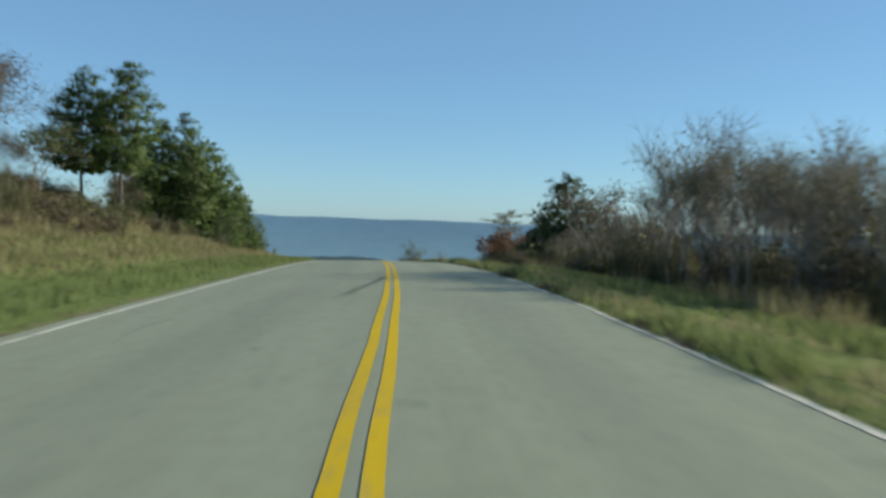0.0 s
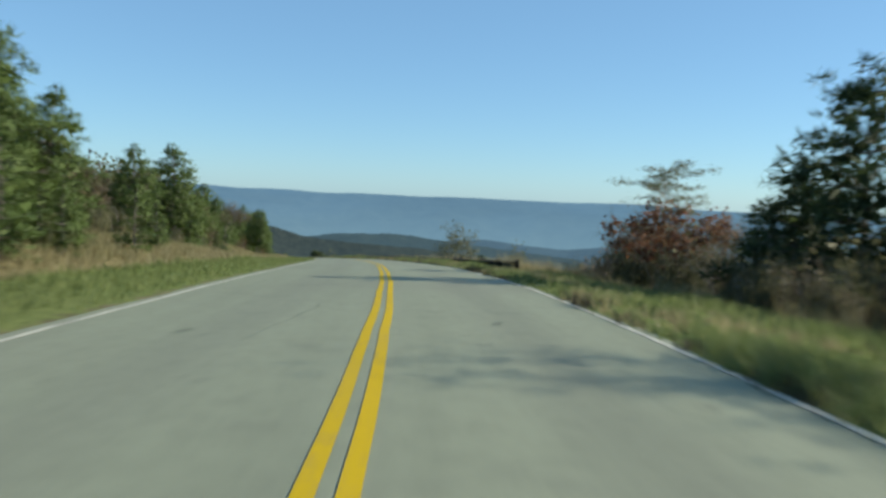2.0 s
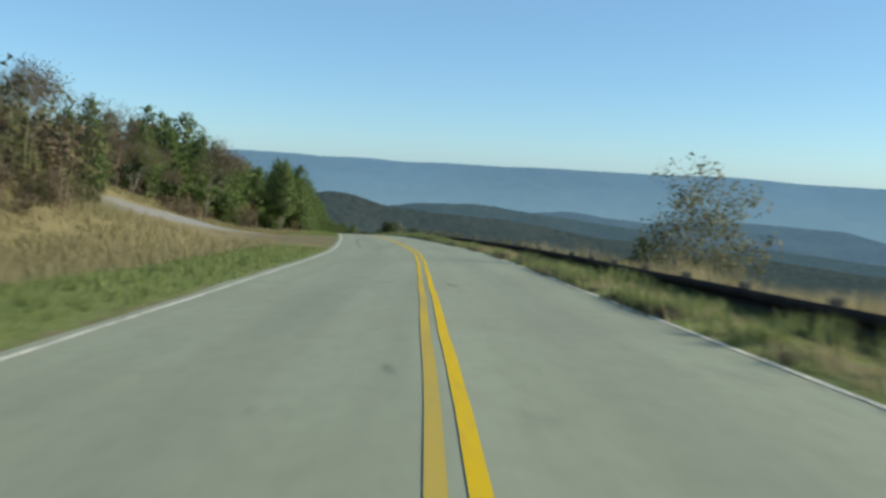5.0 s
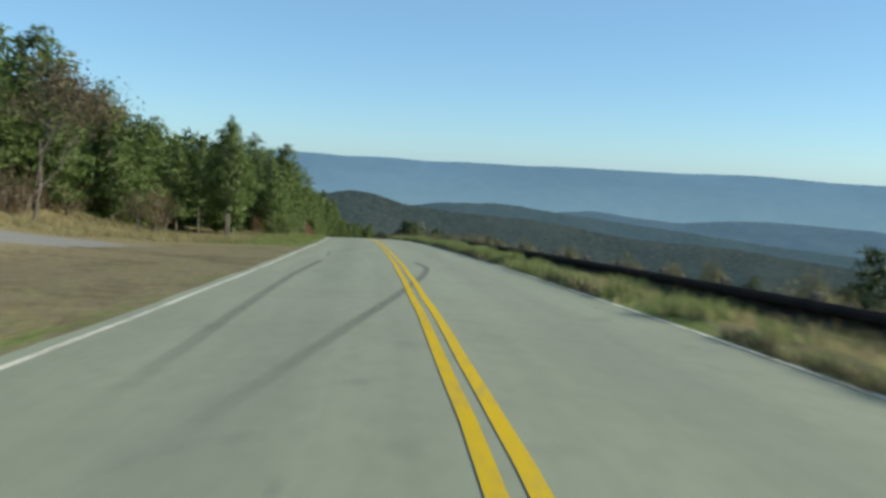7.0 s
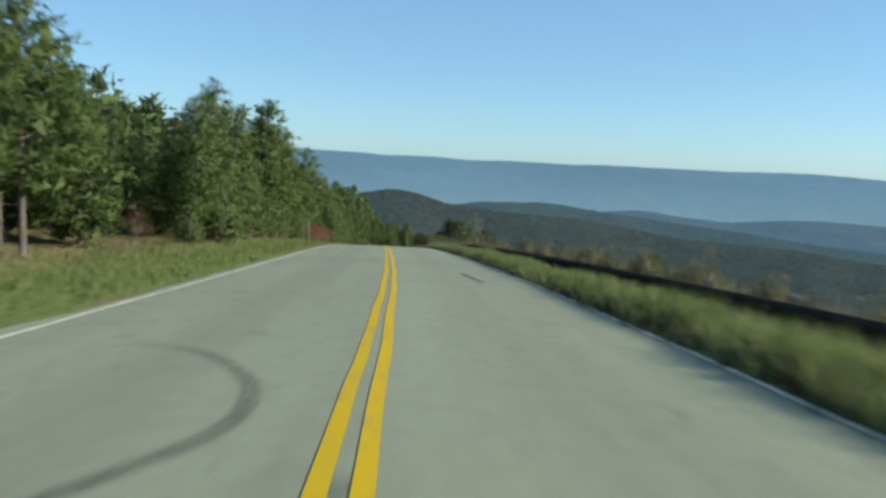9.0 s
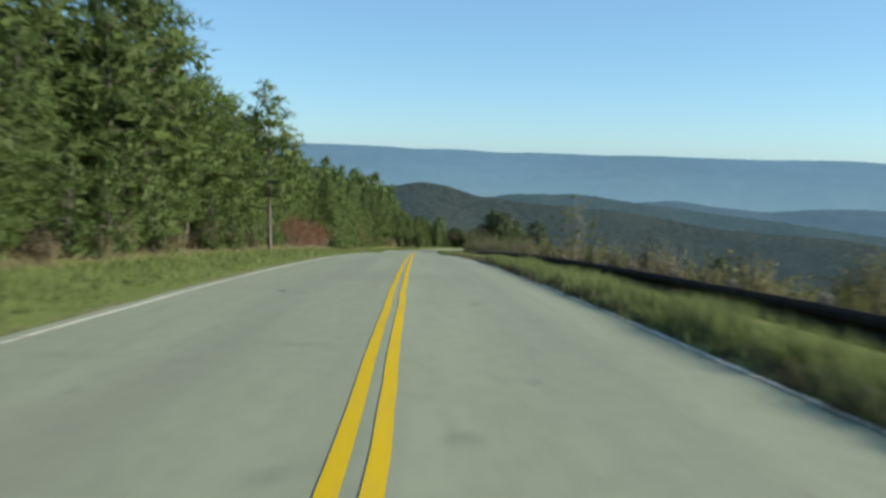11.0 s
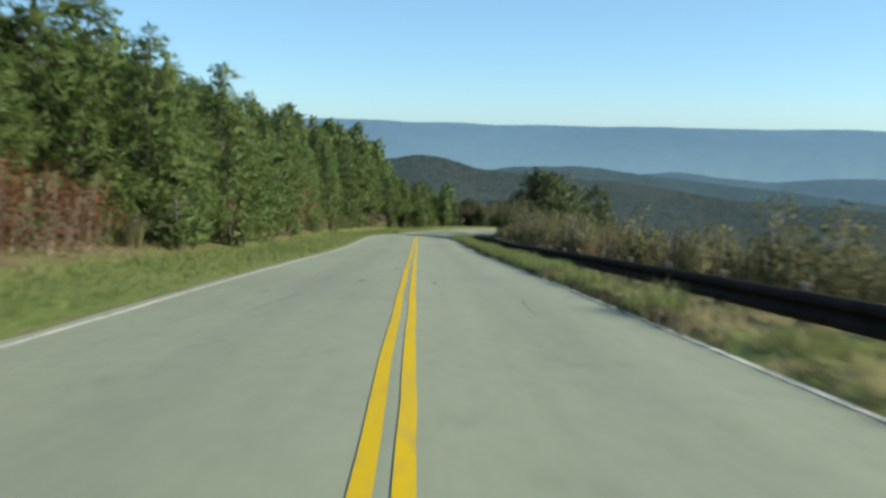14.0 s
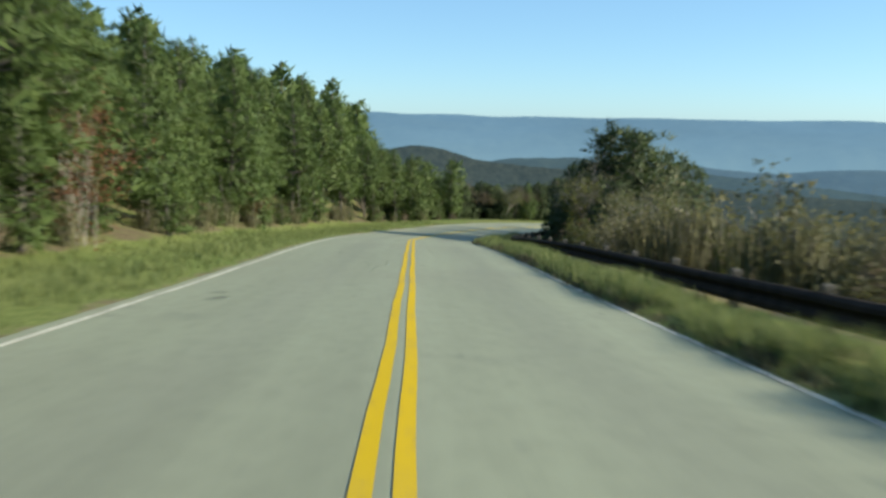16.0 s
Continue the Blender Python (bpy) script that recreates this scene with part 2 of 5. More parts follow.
DULL_STRAW = m_leaf("withered_grass_blades", (0.185, 0.165, 0.080), (0.42, 0.38, 0.20), 0.45)
# blades darkened in colour to stand for the shaded face of the verge
SHADE_GRASS = m_leaf("shaded_grass_blades", (0.050, 0.045, 0.028), (0.150, 0.130, 0.078), 0.08)
STRAW = m_leaf("dry_grass_blades", (0.23, 0.195, 0.10), (0.49, 0.43, 0.255), 0.5)


# ---- the road's line ----
# middle line of the road at even times of the drive, then a right-hand bend further down
LINE = [
    (-0.22, -0.01, -1.25),
    (-1.08, 18.43, -1.48),
    (-2.36, 36.81, -1.97),
    (-4.06, 55.21, -2.75),
    (-6.39, 73.61, -3.87),
    (-9.30, 91.97, -5.18),
    (-12.48, 110.30, -6.55),
    (-15.90, 128.65, -7.93),
    (-20.31, 146.84, -9.32),
    (-25.15, 165.23, -10.76),
    (-30.12, 183.61, -12.25),
    (-35.41, 201.90, -13.82),
    (-40.79, 220.18, -15.51),
    (-46.07, 238.41, -17.42),
    (-51.28, 256.54, -19.51),
    (-56.55, 274.79, -21.69),
    (-61.83, 293.14, -23.94),
]


def road_line():
    pts = [np.array(p) for p in LINE]
    back = pts[0] - pts[1]
    back[2] = 0.05
    for _ in range(3):
        pts.insert(0, pts[0] + back)
    fine = []
    for i in range(1, len(pts) - 2):
        p0, p1, p2, p3 = pts[i - 1:i + 3]
        for k in range(19):
            t = k / 19
            fine.append(0.5 * (2 * p1 + (p2 - p0) * t + (2 * p0 - 5 * p1 + 4 * p2 - p3) * t * t + (3 * p1 - p0 - 3 * p2 + p3) * t ** 3))
    # the road steepens, eases and swings right round the shoulder of the hill
    p, yaw = pts[-2].copy(), radians(15.95)
    for k in range(150):
        fine.append(p.copy())
        if k > 55.8:
            yaw -= 1 / 88.8 * min(1.0, (k - 55.8) / 15.7)
        grade = np.interp(k, [0, 18, 40, 65, 95, 130], [-0.119, -0.121, -0.1025, -0.1288, -0.0861, -0.115])
        p = p + np.array([-math.sin(yaw), math.cos(yaw), grade])
    return np.array(fine)


RP = road_line()
RT = np.gradient(RP, axis=0)
RS = np.concatenate([[0], np.cumsum(np.linalg.norm(np.diff(RP[:, :2], axis=0), axis=1))])
S0 = RS[np.argmin(np.abs(RP[:, 1]))]
RS = RS - S0  # metres along the road from the start of the drive
RT = RT[:, :2] / np.linalg.norm(RT[:, :2], axis=1)[:, None]
RN = np.stack([RT[:, 1], -RT[:, 0]], 1)  # to the right
LEAN = np.interp(RS, [-40, 0, 60, 130, 170, 220, 300, 360], [0, 0, 0.010, 0.012, 0.006, -0.006, -0.018, -0.056])
LEFT, RIGHT = -3.80, 3.40  # edge lines


def on_road(s, u, up=0.0):
    """A place u metres right of the middle line, s metres along it."""
    x, y, z, nx, ny, ln = (np.interp(s, RS, c) for c in (RP[:, 0], RP[:, 1], RP[:, 2], RN[:, 0], RN[:, 1], LEAN))
    crown = 0.012 * abs(u) if abs(u) < 4.2 else 0.05
    return (float(x + nx * u), float(y + ny * u), float(z + ln * u - crown + up))


def nearest(xs, ys):
    s, u, z = np.empty(len(xs)), np.empty(len(xs)), np.empty(len(xs))
    for i in range(0, len(xs), 4000):
        dx = xs[i:i + 4000, None] - RP[None, :, 0]
        dy = ys[i:i + 4000, None] - RP[None, :, 1]
        k = np.argmin(dx * dx + dy * dy, axis=1)
        r = np.arange(len(k))
        al = dx[r, k] * RT[k, 0] + dy[r, k] * RT[k, 1]
        s[i:i + 4000] = RS[k] + np.where((k > 0) & (k < len(RS) - 1), np.clip(al, -1, 1), al)
        u[i:i + 4000] = dx[r, k] * RN[k, 0] + dy[r, k] * RN[k, 1]
        z[i:i + 4000] = np.interp(s[i:i + 4000], RS, RP[:, 2]) + np.interp(s[i:i + 4000], RS, LEAN) * np.clip(u[i:i + 4000], -5, 5)
    return s, u, z


def fbm(x, y, scale):
    v = 0
    for k, w in ((1, 0.5), (2.1, 0.28), (4.3, 0.14), (8.7, 0.08)):
        v = v + w * (np.sin(x * k / scale + 1.7 * k + 1.3 * np.sin(y * k / scale * 0.9 + k)) * np.cos(y * k / scale * 1.1 + 0.6 * k + np.sin(x * k / scale * 0.7)))
    return v


RAIL_FROM = 77.0  # the guard rail starts here


def ground_z(xs, ys):
    xs, ys = np.asarray(xs, float), np.asarray(ys, float)
    s, u, z = nearest(xs, ys)
    w = np.abs(u)
    # left: verge, then a bank
    bank = np.interp(s, [-40, 0, 40, 56, 75, 88, 97, 115, 130, 150, 165, 190, 205, 260, 300, 340, 400, 428, 450, 475], [0.31, 0.31, 0.31, 0.20, 0.20, 0.20, 0.03, -0.09, 0.0, 0.07, 0.09, 0.03, 0.10, 0.13, 0.16, 0.36, 0.36, 0.30, 0.20, 0.10])
    # the hill ends where the valley opens beyond the bend
    az = np.degrees(np.arctan2(-(xs + 61.7), ys - 293.0))
    g = np.clip((az - 15.0) / 7.0, 0, 1)
    g = np.where((s > 345) & (ys > 300), g * g * (3 - 2 * g), 1.0)
    bank = bank * g - 0.30 * (1 - g)
    upper = np.where((s > 80) & (s < 165), np.maximum(bank, np.interp(s, [80, 97, 122, 140, 165], [0.20, 0.36, 0.36, 0.12, 0.09])), bank)
    deep = np.where(s > 310, 0.5 * bank, 0.03)
    left = -0.10 + 0.035 * np.clip(w - 4.0, 0, 4) + bank * np.clip(w - 7.5, 0, 6) + upper * np.clip(w - 13.5, 0, 8) + deep * np.clip(w - 21.5, 0, 40) - 0.12 * np.clip(w - 62, 0, 900)
    # right: verge, then the mountain falls away
    fall = np.interp(s, [-40, 0, 40, 70, 95, 300, 350, 420], [0.12, 0.12, 0.14, 0.22, 0.30, 0.30, 0.22, 0.15])
    right = -0.10 - 0.06 * np.clip(w - 4.0, 0, 3.2) - fall * np.clip(w - 7.2, 0, 60) - 0.22 * np.clip(w - 67, 0, 700)
    right = right + 0.12 * np.exp(-((w - 4.15) / 0.42) ** 2) * np.clip((s - 60) / 30, 0.3, 1)
    # the bank above the gravel track: heights by distance along the road and away from it
    bank_s = [80, 86, 97, 115, 128, 145, 155, 163, 172, 182, 192, 200, 210]
    bank_h = [[0.05, 0.60, 1.5, 2.6, 4.2], [0.0, 0.35, 1.15, 2.3, 4.0], [-0.05, 0.0, 0.2, 1.5, 3.6], [-0.15, -0.4, -0.6, 1.4, 3.6], [-0.10, -0.2, 1.1, 2.0, 3.8],
              [-0.05, -0.15, 0.9, 2.1, 4.0], [-0.05, 0.10, 0.75, 1.6, 3.6], [-0.05, 0.05, 0.35, 1.1, 3.2], [-0.10, -0.10, 0.2, 1.0, 2.9],
              [-0.10, -0.15, -0.05, 0.9, 2.6], [-0.10, -0.15, -0.1, 0.5, 2.2], [-0.10, -0.15, -0.1, 0.2, 1.5], [0.02, 0.20, 0.5, 0.9, 1.5]]
    cols = [np.interp(s, bank_s, [row[k] for row in bank_h]) for k in range(5)]
    here = np.full(len(s), -0.10)
    for k, (w0, w1) in enumerate(((4.0, 7.5), (7.5, 10.0), (10.0, 13.5), (13.5, 17.0), (17.0, 21.5))):
        low = cols[k - 1] if k else -0.10
        here = np.where(w >= w0, low + (cols[k] - low) * np.clip((w - w0) / (w1 - w0), 0, 1), here)
    here = here + 0.10 * np.clip(w - 21.5, 0, 40) - 0.12 * np.clip(w - 62, 0, 900)
    blend = np.clip(np.minimum((s - 76) / 8, (212 - s) / 8), 0, 1)
    left = left + (here - left) * blend
    prof = np.where(u < 0, left, right)
    prof = np.where(w < 3.5, -0.13, prof + 0.05)
    out = z + prof
    # down the valley beyond the bend and behind
    end = np.clip(s - RS[-1] + 2, 0, 5000)
    out = out - 0.16 * np.clip(end, 0, 1500)
    rough = np.clip((w - 6.0) / 12, 0, 1)
    out = out + rough * (0.5 * fbm(xs, ys, 4.0) * np.clip((w - 5) / 25, 0.3, 1) + 3.0 * np.clip((w - 40) / 60, 0, 1) * fbm(xs, ys, 40.0))
    return np.maximum(out, -260 + 8 * fbm(xs, ys, 160.0))


def gz(x, y):
    return float(ground_z([x], [y])[0])


# ---- building helpers ----
def soften(me, normals):
    """Lets loose needles or leaves catch the light as the rounded mass that they form."""
    me.polygons.foreach_set("use_smooth", [True] * len(me.polygons))
    me.normals_split_custom_set_from_vertices(normals)


def mesh(name, verts, faces, material, smooth=False):
    me = bpy.data.meshes.new(name)
    me.from_pydata([tuple(v) for v in verts], [], faces)
    me.materials.append(material)
    if smooth:
        me.polygons.foreach_set("use_smooth", [True] * len(me.polygons))
    me.update()
    return me


def part(name, data, parent, label=""):
    ob = new(name, data)
    ob.parent = parent
    return tagged(ob, label) if label else ob


def attribute(me, name, values):
    me.attributes.new(name, "FLOAT", "POINT").data.foreach_set("value", np.asarray(values, dtype=np.float32))


def strip(name, rows, material, smooth=False):
    """A sheet from rows of places, all equally long."""
    n = len(rows[0])
    verts = [p for r in rows for p in r]
    faces = [(i * n + j, i * n + j + 1, (i + 1) * n + j + 1, (i + 1) * n + j) for i in range(len(rows) - 1) for j in range(n - 1)]
    return mesh(name, verts, faces, material, smooth)


class Soup:
    """Gathers the faces of one mesh."""

    def __init__(self):
        self.v, self.f, self.n = [], [], []

    def tri(self, a, b, c):
        n = len(self.v)
        self.v += [a, b, c]
        self.f.append((n, n + 1, n + 2))

    def leaf(self, a, b, c, out):
        """A small face that looks the way out and is lit so."""
        if (b - a).cross(c - a).dot(out) < 0:
            b, c = c, b
        self.tri(a, b, c)
        self.n += [out] * 3

    def tube(self, pts, radii, sides):
        n0 = len(self.v)
        for i, (p, r) in enumerate(zip(pts, radii)):
            d = (pts[min(i + 1, len(pts) - 1)] - pts[max(i - 1, 0)]).normalized()
            x = d.orthogonal().normalized()
            y = d.cross(x)
            for k in range(sides):
                an = 2 * math.pi * k / sides
                self.v.append(p + (x * math.cos(an) + y * math.sin(an)) * r)
        for i in range(len(pts) - 1):
            for k in range(sides):
                k2 = (k + 1) % sides
                self.f.append((n0 + i * sides + k, n0 + i * sides + k2, n0 + (i + 1) * sides + k2, n0 + (i + 1) * sides + k))

    def mesh(self, name, material, smooth=False):
        me = mesh(name, self.v, self.f, material, smooth)
        if len(self.n) == len(self.v):
            soften(me, [tuple(q) for q in self.n])
        return me


def verge_dry(s):
    """How withered the verge on the valley side is along the road."""
    return np.interp(s, [0, 60, 75, 100, 150, 175, 215, 245, 255, 275, 290, 310], [0.1, 0.15, 0.45, 0.5, 0.5, 0.25, 0.15, 0.15, 0.4, 0.5, 0.2, 0.1])


# ---- ground: one sheet to the horizon ----
def build_ground():
    axis_s = np.concatenate([-np.geomspace(60, 2500, 18)[::-1] + 10, np.arange(-46, 470, 2.0), 470 + np.geomspace(6, 4200, 60)])
    half = np.concatenate([np.arange(0, 4.0, 1.0), np.arange(4.0, 13, 0.6), np.arange(13, 40, 1.2), np.geomspace(41, 3600, 44)])
    us = np.concatenate([-half[:0:-1], half])
    # straight axis beyond the bend
    k = int(np.argmin(np.abs(RS - 345)))
    px = np.interp(axis_s, RS[:k], RP[:k, 0])
    py = np.interp(axis_s, RS[:k], RP[:k, 1])
    nx = np.interp(axis_s, RS[:k], RN[:k, 0])
    ny = np.interp(axis_s, RS[:k], RN[:k, 1])
    over = np.clip(axis_s - RS[k - 1], 0, None)
    under = np.clip(axis_s - RS[0], None, 0)
    px += over * RT[k - 1, 0] + under * RT[0, 0]
    py += over * RT[k - 1, 1] + under * RT[0, 1]
    X = px[:, None] + nx[:, None] * us[None]
    Y = py[:, None] + ny[:, None] * us[None]
    xs, ys = X.ravel(), Y.ravel()
    zs = ground_z(xs, ys)
    n = len(us)
    faces = [(i * n + j, i * n + j + 1, (i + 1) * n + j + 1, (i + 1) * n + j) for i in range(len(axis_s) - 1) for j in range(n - 1)]
    me = mesh("ground", list(zip(xs, ys, zs)), faces, GROUND, True)
    s, u, _ = nearest(xs, ys)
    dry = np.where(u < np.interp(s, [40, 60, 138, 145], [-7.6, -7.1, -7.1, -7.6]), np.interp(s, [-20, 0, 40, 60, 120, 160, 178, 186], [0.36, 0.38, 0.45, 0.75, 0.8, 0.75, 0.7, 0.3]), 0.1)
    dry = np.where((u < -4.2) & (u > -9), np.maximum(dry, np.interp(s, [122, 134, 172, 182], [0.1, 0.6, 0.6, 0.1])), dry)
    dry = np.where(u > 5.9, np.where(u > 9.5, 0.3, 0.62), dry)
    dry = np.where((u > 3.0) & (u <= 5.9), verge_dry(s), dry)
    litter = np.where(u < np.interp(s, [190, 215], [-10.5, -8.0]), np.interp(s, [-20, 0, 45, 60, 130, 165, 180], [0.5, 0.4, 0.3, 0.0, 0.0, 0.3, 0.55]), 0)
    litter = np.where((u > 10.0) & (s < 72), 0.9, litter)
    litter = np.where(u > 10, 0.8, litter)
    soil = np.where(np.abs(u) < 4.5, np.where(u < 0, 0.6, 0.3), 0.0)
    soil = np.where((u > 6.0) & (u < 9.4), np.interp(s, [280, 305, 372, 385], [0.0, 0.62, 0.62, 0.2]), soil)
    # gravel track that leaves the road, and the bare earth before it
    trk = [(171, -6.5), (163, -10.8), (150, -14.0), (136, -17.0), (120, -21.5)]
    td = np.full(len(s), 99.0)
    for (s1, u1), (s2, u2) in zip(trk, trk[1:]):
        ds, du = s2 - s1, u2 - u1
        f = np.clip(((s - s1) * ds + (u - u1) * du) / (ds * ds + du * du), 0, 1)
        td = np.minimum(td, np.hypot(s - s1 - f * ds, u - u1 - f * du))
    gravel = np.where(u < -4.2, np.clip(1.5 - td / 1.9, 0, 1), 0) * np.interp(s, [118, 132, 140, 157, 165, 170], [0.2, 0.45, 0.9, 0.95, 0.4, 0.05])
    inner = np.interp(s, [136, 152, 160, 168, 174], [-13.6, -13.2, -11.0, -8.0, -4.8])
    bare = np.clip(np.minimum((s - 134) / 9, (178 - s) / 8), 0, 1) * np.clip((u - inner + 1.5) / 2, 0, 1)
    soil = np.where(u < -3.6, np.maximum(soil, bare * 0.62), soil)
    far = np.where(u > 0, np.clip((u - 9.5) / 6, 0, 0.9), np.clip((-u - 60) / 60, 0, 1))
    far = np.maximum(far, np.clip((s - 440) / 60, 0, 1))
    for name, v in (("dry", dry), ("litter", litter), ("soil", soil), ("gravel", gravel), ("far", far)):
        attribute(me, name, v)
    return tagged(new("ground", me), "mountainside of grass, leaf litter and bare soil", "ground", kind="structure")


build_ground()


# ---- carriageway with its painted lines ----
def build_road():
    ss = np.arange(RS[0] + 1, RS[-1] - 1, 1.5)
    cols = [LEFT - 0.30, LEFT - 0.25, LEFT, -2.4, -1.2, 0, 1.2, 2.4, RIGHT, RIGHT + 0.16, RIGHT + 0.20]
    rng = random.Random(4)
    rows = []
    for s in ss:
        jl, jr = rng.uniform(-0.07, 0.07), rng.uniform(-0.09, 0.09)
        r = [on_road(s, c + (jl if i < 2 else jr if i > 8 else 0)) for i, c in enumerate(cols)]
        r[0] = (*r[0][:2], r[0][2] - 0.14)
        r[-1] = (*r[-1][:2], r[-1][2] - 0.14)
        rows.append(r)
    me = strip("road", rows, ASPHALT)
    attribute(me, "lateral", [c for _ in ss for c in cols])
    attribute(me, "along", [s for s in ss for _ in cols])
    road = tagged(new("road", me), "two-lane mountain road of worn pale asphalt", "road", kind="structure")
    for name, u, w, m, lab in (("edge_line", LEFT, 0.095, WHITE, "worn white edge line"), ("edge_line", RIGHT, 0.09, WHITE, "worn white edge line"),
                               ("centre_line", -0.105, 0.115, YELLOW, "solid yellow centre line"), ("centre_line", 0.105, 0.115, YELLOW, "solid yellow centre line")):
        rng = random.Random(u)
        rows, fade = [], []
        for s in np.arange(RS[0] + 2, RS[-1] - 2, 1.0):
            thin = float(np.interp(s, [70, 76, 92, 112, 122], [0.0, 0.6, 0.5, 0.3, 0.0])) if u == -0.105 else 0.0
            fade += [max(0.0, thin + 0.25 * noise.noise((s * 0.4, u * 9, 0.0)))] * 2
            d = 0.008 * math.sin(s * 0.9) + rng.uniform(-0.006, 0.006)
            rows.append([on_road(s, u - w / 2 + d, 0.006), on_road(s, u + w / 2 + d, 0.006)])
        me = strip(name, rows, m)
        attribute(me, "fade", fade)
        part(name, me, road, lab)
    return road


ROAD = build_road()


def skid_mark(pts, width, dark, name="tyre_mark", label="dark rubber skid mark"):
    """A dark mark on the road along places (s, u)."""
    rows, vals = [], []
    n = 36
    ps = np.array(pts, float)
    for _ in range(2 if len(ps) > 2 else 0):  # round the corners
        cut = np.stack([ps[:-1] * 0.75 + ps[1:] * 0.25, ps[:-1] * 0.25 + ps[1:] * 0.75], 1).reshape(-1, 2)
        ps = np.concatenate([ps[:1], cut, ps[-1:]])
    q = np.linspace(0, len(ps) - 1, n)
    S, U = np.interp(q, range(len(ps)), ps[:, 0]), np.interp(q, range(len(ps)), ps[:, 1])
    for i in range(n):
        a, b = max(i - 1, 0), min(i + 1, n - 1)
        d = np.array([U[b] - U[a], S[b] - S[a]])
        d /= np.linalg.norm(d) + 1e-9
        rows.append([on_road(S[i] - d[0] * k, U[i] + d[1] * k, 0.0045) for k in (-width / 2, -width / 4, width / 4, width / 2)])
        e = dark * min(1, 4 * i / n, 16 * (n - 1 - i) / n) * (0.5 + 0.5 * i / n)
        vals += [0, e, e, 0]
    me = strip(name, rows, SKID)
    attribute(me, "dark", vals)
    part(name, me, ROAD, label)


# ---- distant ridges ----
VIEW = Vector((-25, 165, -9.5))  # bearings below are seen from here


def ridge(name, label, dist, crest, base, material, depth, seed, rough):
    """A wooded ridge: its crest by bearing (degrees left of +y) and height angle."""
    az = np.array([c[0] for c in crest])
    el = np.array([c[1] for c in crest])
    o = np.argsort(az)
    az, el = az[o], el[o]
    b = np.linspace(az[0], az[-1], 420)
    h = np.interp(b, az, el)
    k = np.hanning(9)
    h = np.convolve(np.pad(h, 4, mode="edge"), k / k.sum(), "valid")
    rng = np.random.RandomState(seed)
    for waves, amp in ((26, 1.3), (60, 0.9), (150, 0.6)):
        h = h + rough * amp * np.interp(b, np.linspace(b[0], b[-1], waves), rng.rand(waves) - 0.5)
    h = h + rough * (rng.rand(len(b)) - 0.5)
    rows = []
    for j, f in enumerate(np.linspace(0, 1, 16)):
        row = []
        for i, (bb, hh) in enumerate(zip(b, h)):
            z = VIEW.z + dist * math.tan(radians(hh))
            d = dist - depth * f
            x, y = VIEW.x - math.sin(radians(bb)) * d, VIEW.y + math.cos(radians(bb)) * d
            zz = z + (base - z) * (f ** 0.8)
            zz += math.sin(math.pi * f) * depth * 0.06 * float(fbm(np.array(x), np.array(y), depth * 0.16))
            row.append((x, y, zz))
        rows.append(row)
    back = [(x - math.sin(radians(bb)) * depth * 0.4, y + math.cos(radians(bb)) * depth * 0.4, base) for (x, y, _), bb in zip(rows[0], b)]
    return tagged(new(name, strip(name, [back] + rows, material, True)), label, "mountain ridge", kind="structure")


# emission colour that stands for the haze before the far ridge
FAR_HAZE = (0.112, 0.216, 0.335)
ridge("backdrop_far_ridge", "long level mountain ridge with painted blue haze", 4300,
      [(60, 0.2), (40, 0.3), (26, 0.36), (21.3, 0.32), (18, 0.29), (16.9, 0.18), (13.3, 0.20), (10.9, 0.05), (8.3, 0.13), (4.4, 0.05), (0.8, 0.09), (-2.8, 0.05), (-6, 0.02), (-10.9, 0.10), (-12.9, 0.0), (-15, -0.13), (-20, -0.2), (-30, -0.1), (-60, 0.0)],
      -330, m_distance("far_ridge_hazed_woods", (0.05, 0.06, 0.04), FAR_HAZE, 0.80, 0.011, 0.0, -250.0), 900, 1, 0.02)
ridge("backdrop_valley_hill", "low wooded hill with painted haze in the valley", 3000,
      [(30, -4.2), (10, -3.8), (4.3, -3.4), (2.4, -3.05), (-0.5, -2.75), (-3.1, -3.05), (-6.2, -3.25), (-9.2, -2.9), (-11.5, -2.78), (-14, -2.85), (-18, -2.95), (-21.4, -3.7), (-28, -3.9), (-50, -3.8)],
      -300, m_distance("valley_hill_hazed_woods", (0.045, 0.055, 0.03), (0.074, 0.136, 0.208), 0.76, 0.045), 500, 2, 0.03)
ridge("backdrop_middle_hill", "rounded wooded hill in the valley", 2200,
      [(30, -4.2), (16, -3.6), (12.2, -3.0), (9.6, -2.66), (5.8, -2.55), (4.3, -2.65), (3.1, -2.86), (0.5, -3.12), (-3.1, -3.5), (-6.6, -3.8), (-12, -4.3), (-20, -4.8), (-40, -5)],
      -280, m_distance("middle_hill_hazed_woods", (0.042, 0.050, 0.030), (0.056, 0.100, 0.138), 0.68, 0.07), 420, 3, 0.04)
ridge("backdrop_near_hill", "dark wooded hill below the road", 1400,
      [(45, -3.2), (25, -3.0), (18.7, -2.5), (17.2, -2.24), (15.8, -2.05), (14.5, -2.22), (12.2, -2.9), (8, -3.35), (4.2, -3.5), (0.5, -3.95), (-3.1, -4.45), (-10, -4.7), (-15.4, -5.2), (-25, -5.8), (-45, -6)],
      -255, m_distance("near_hill_hazed_woods", (0.041, 0.043, 0.031), (0.045, 0.073, 0.088), 0.55, 0.11), 330, 4, 0.05)


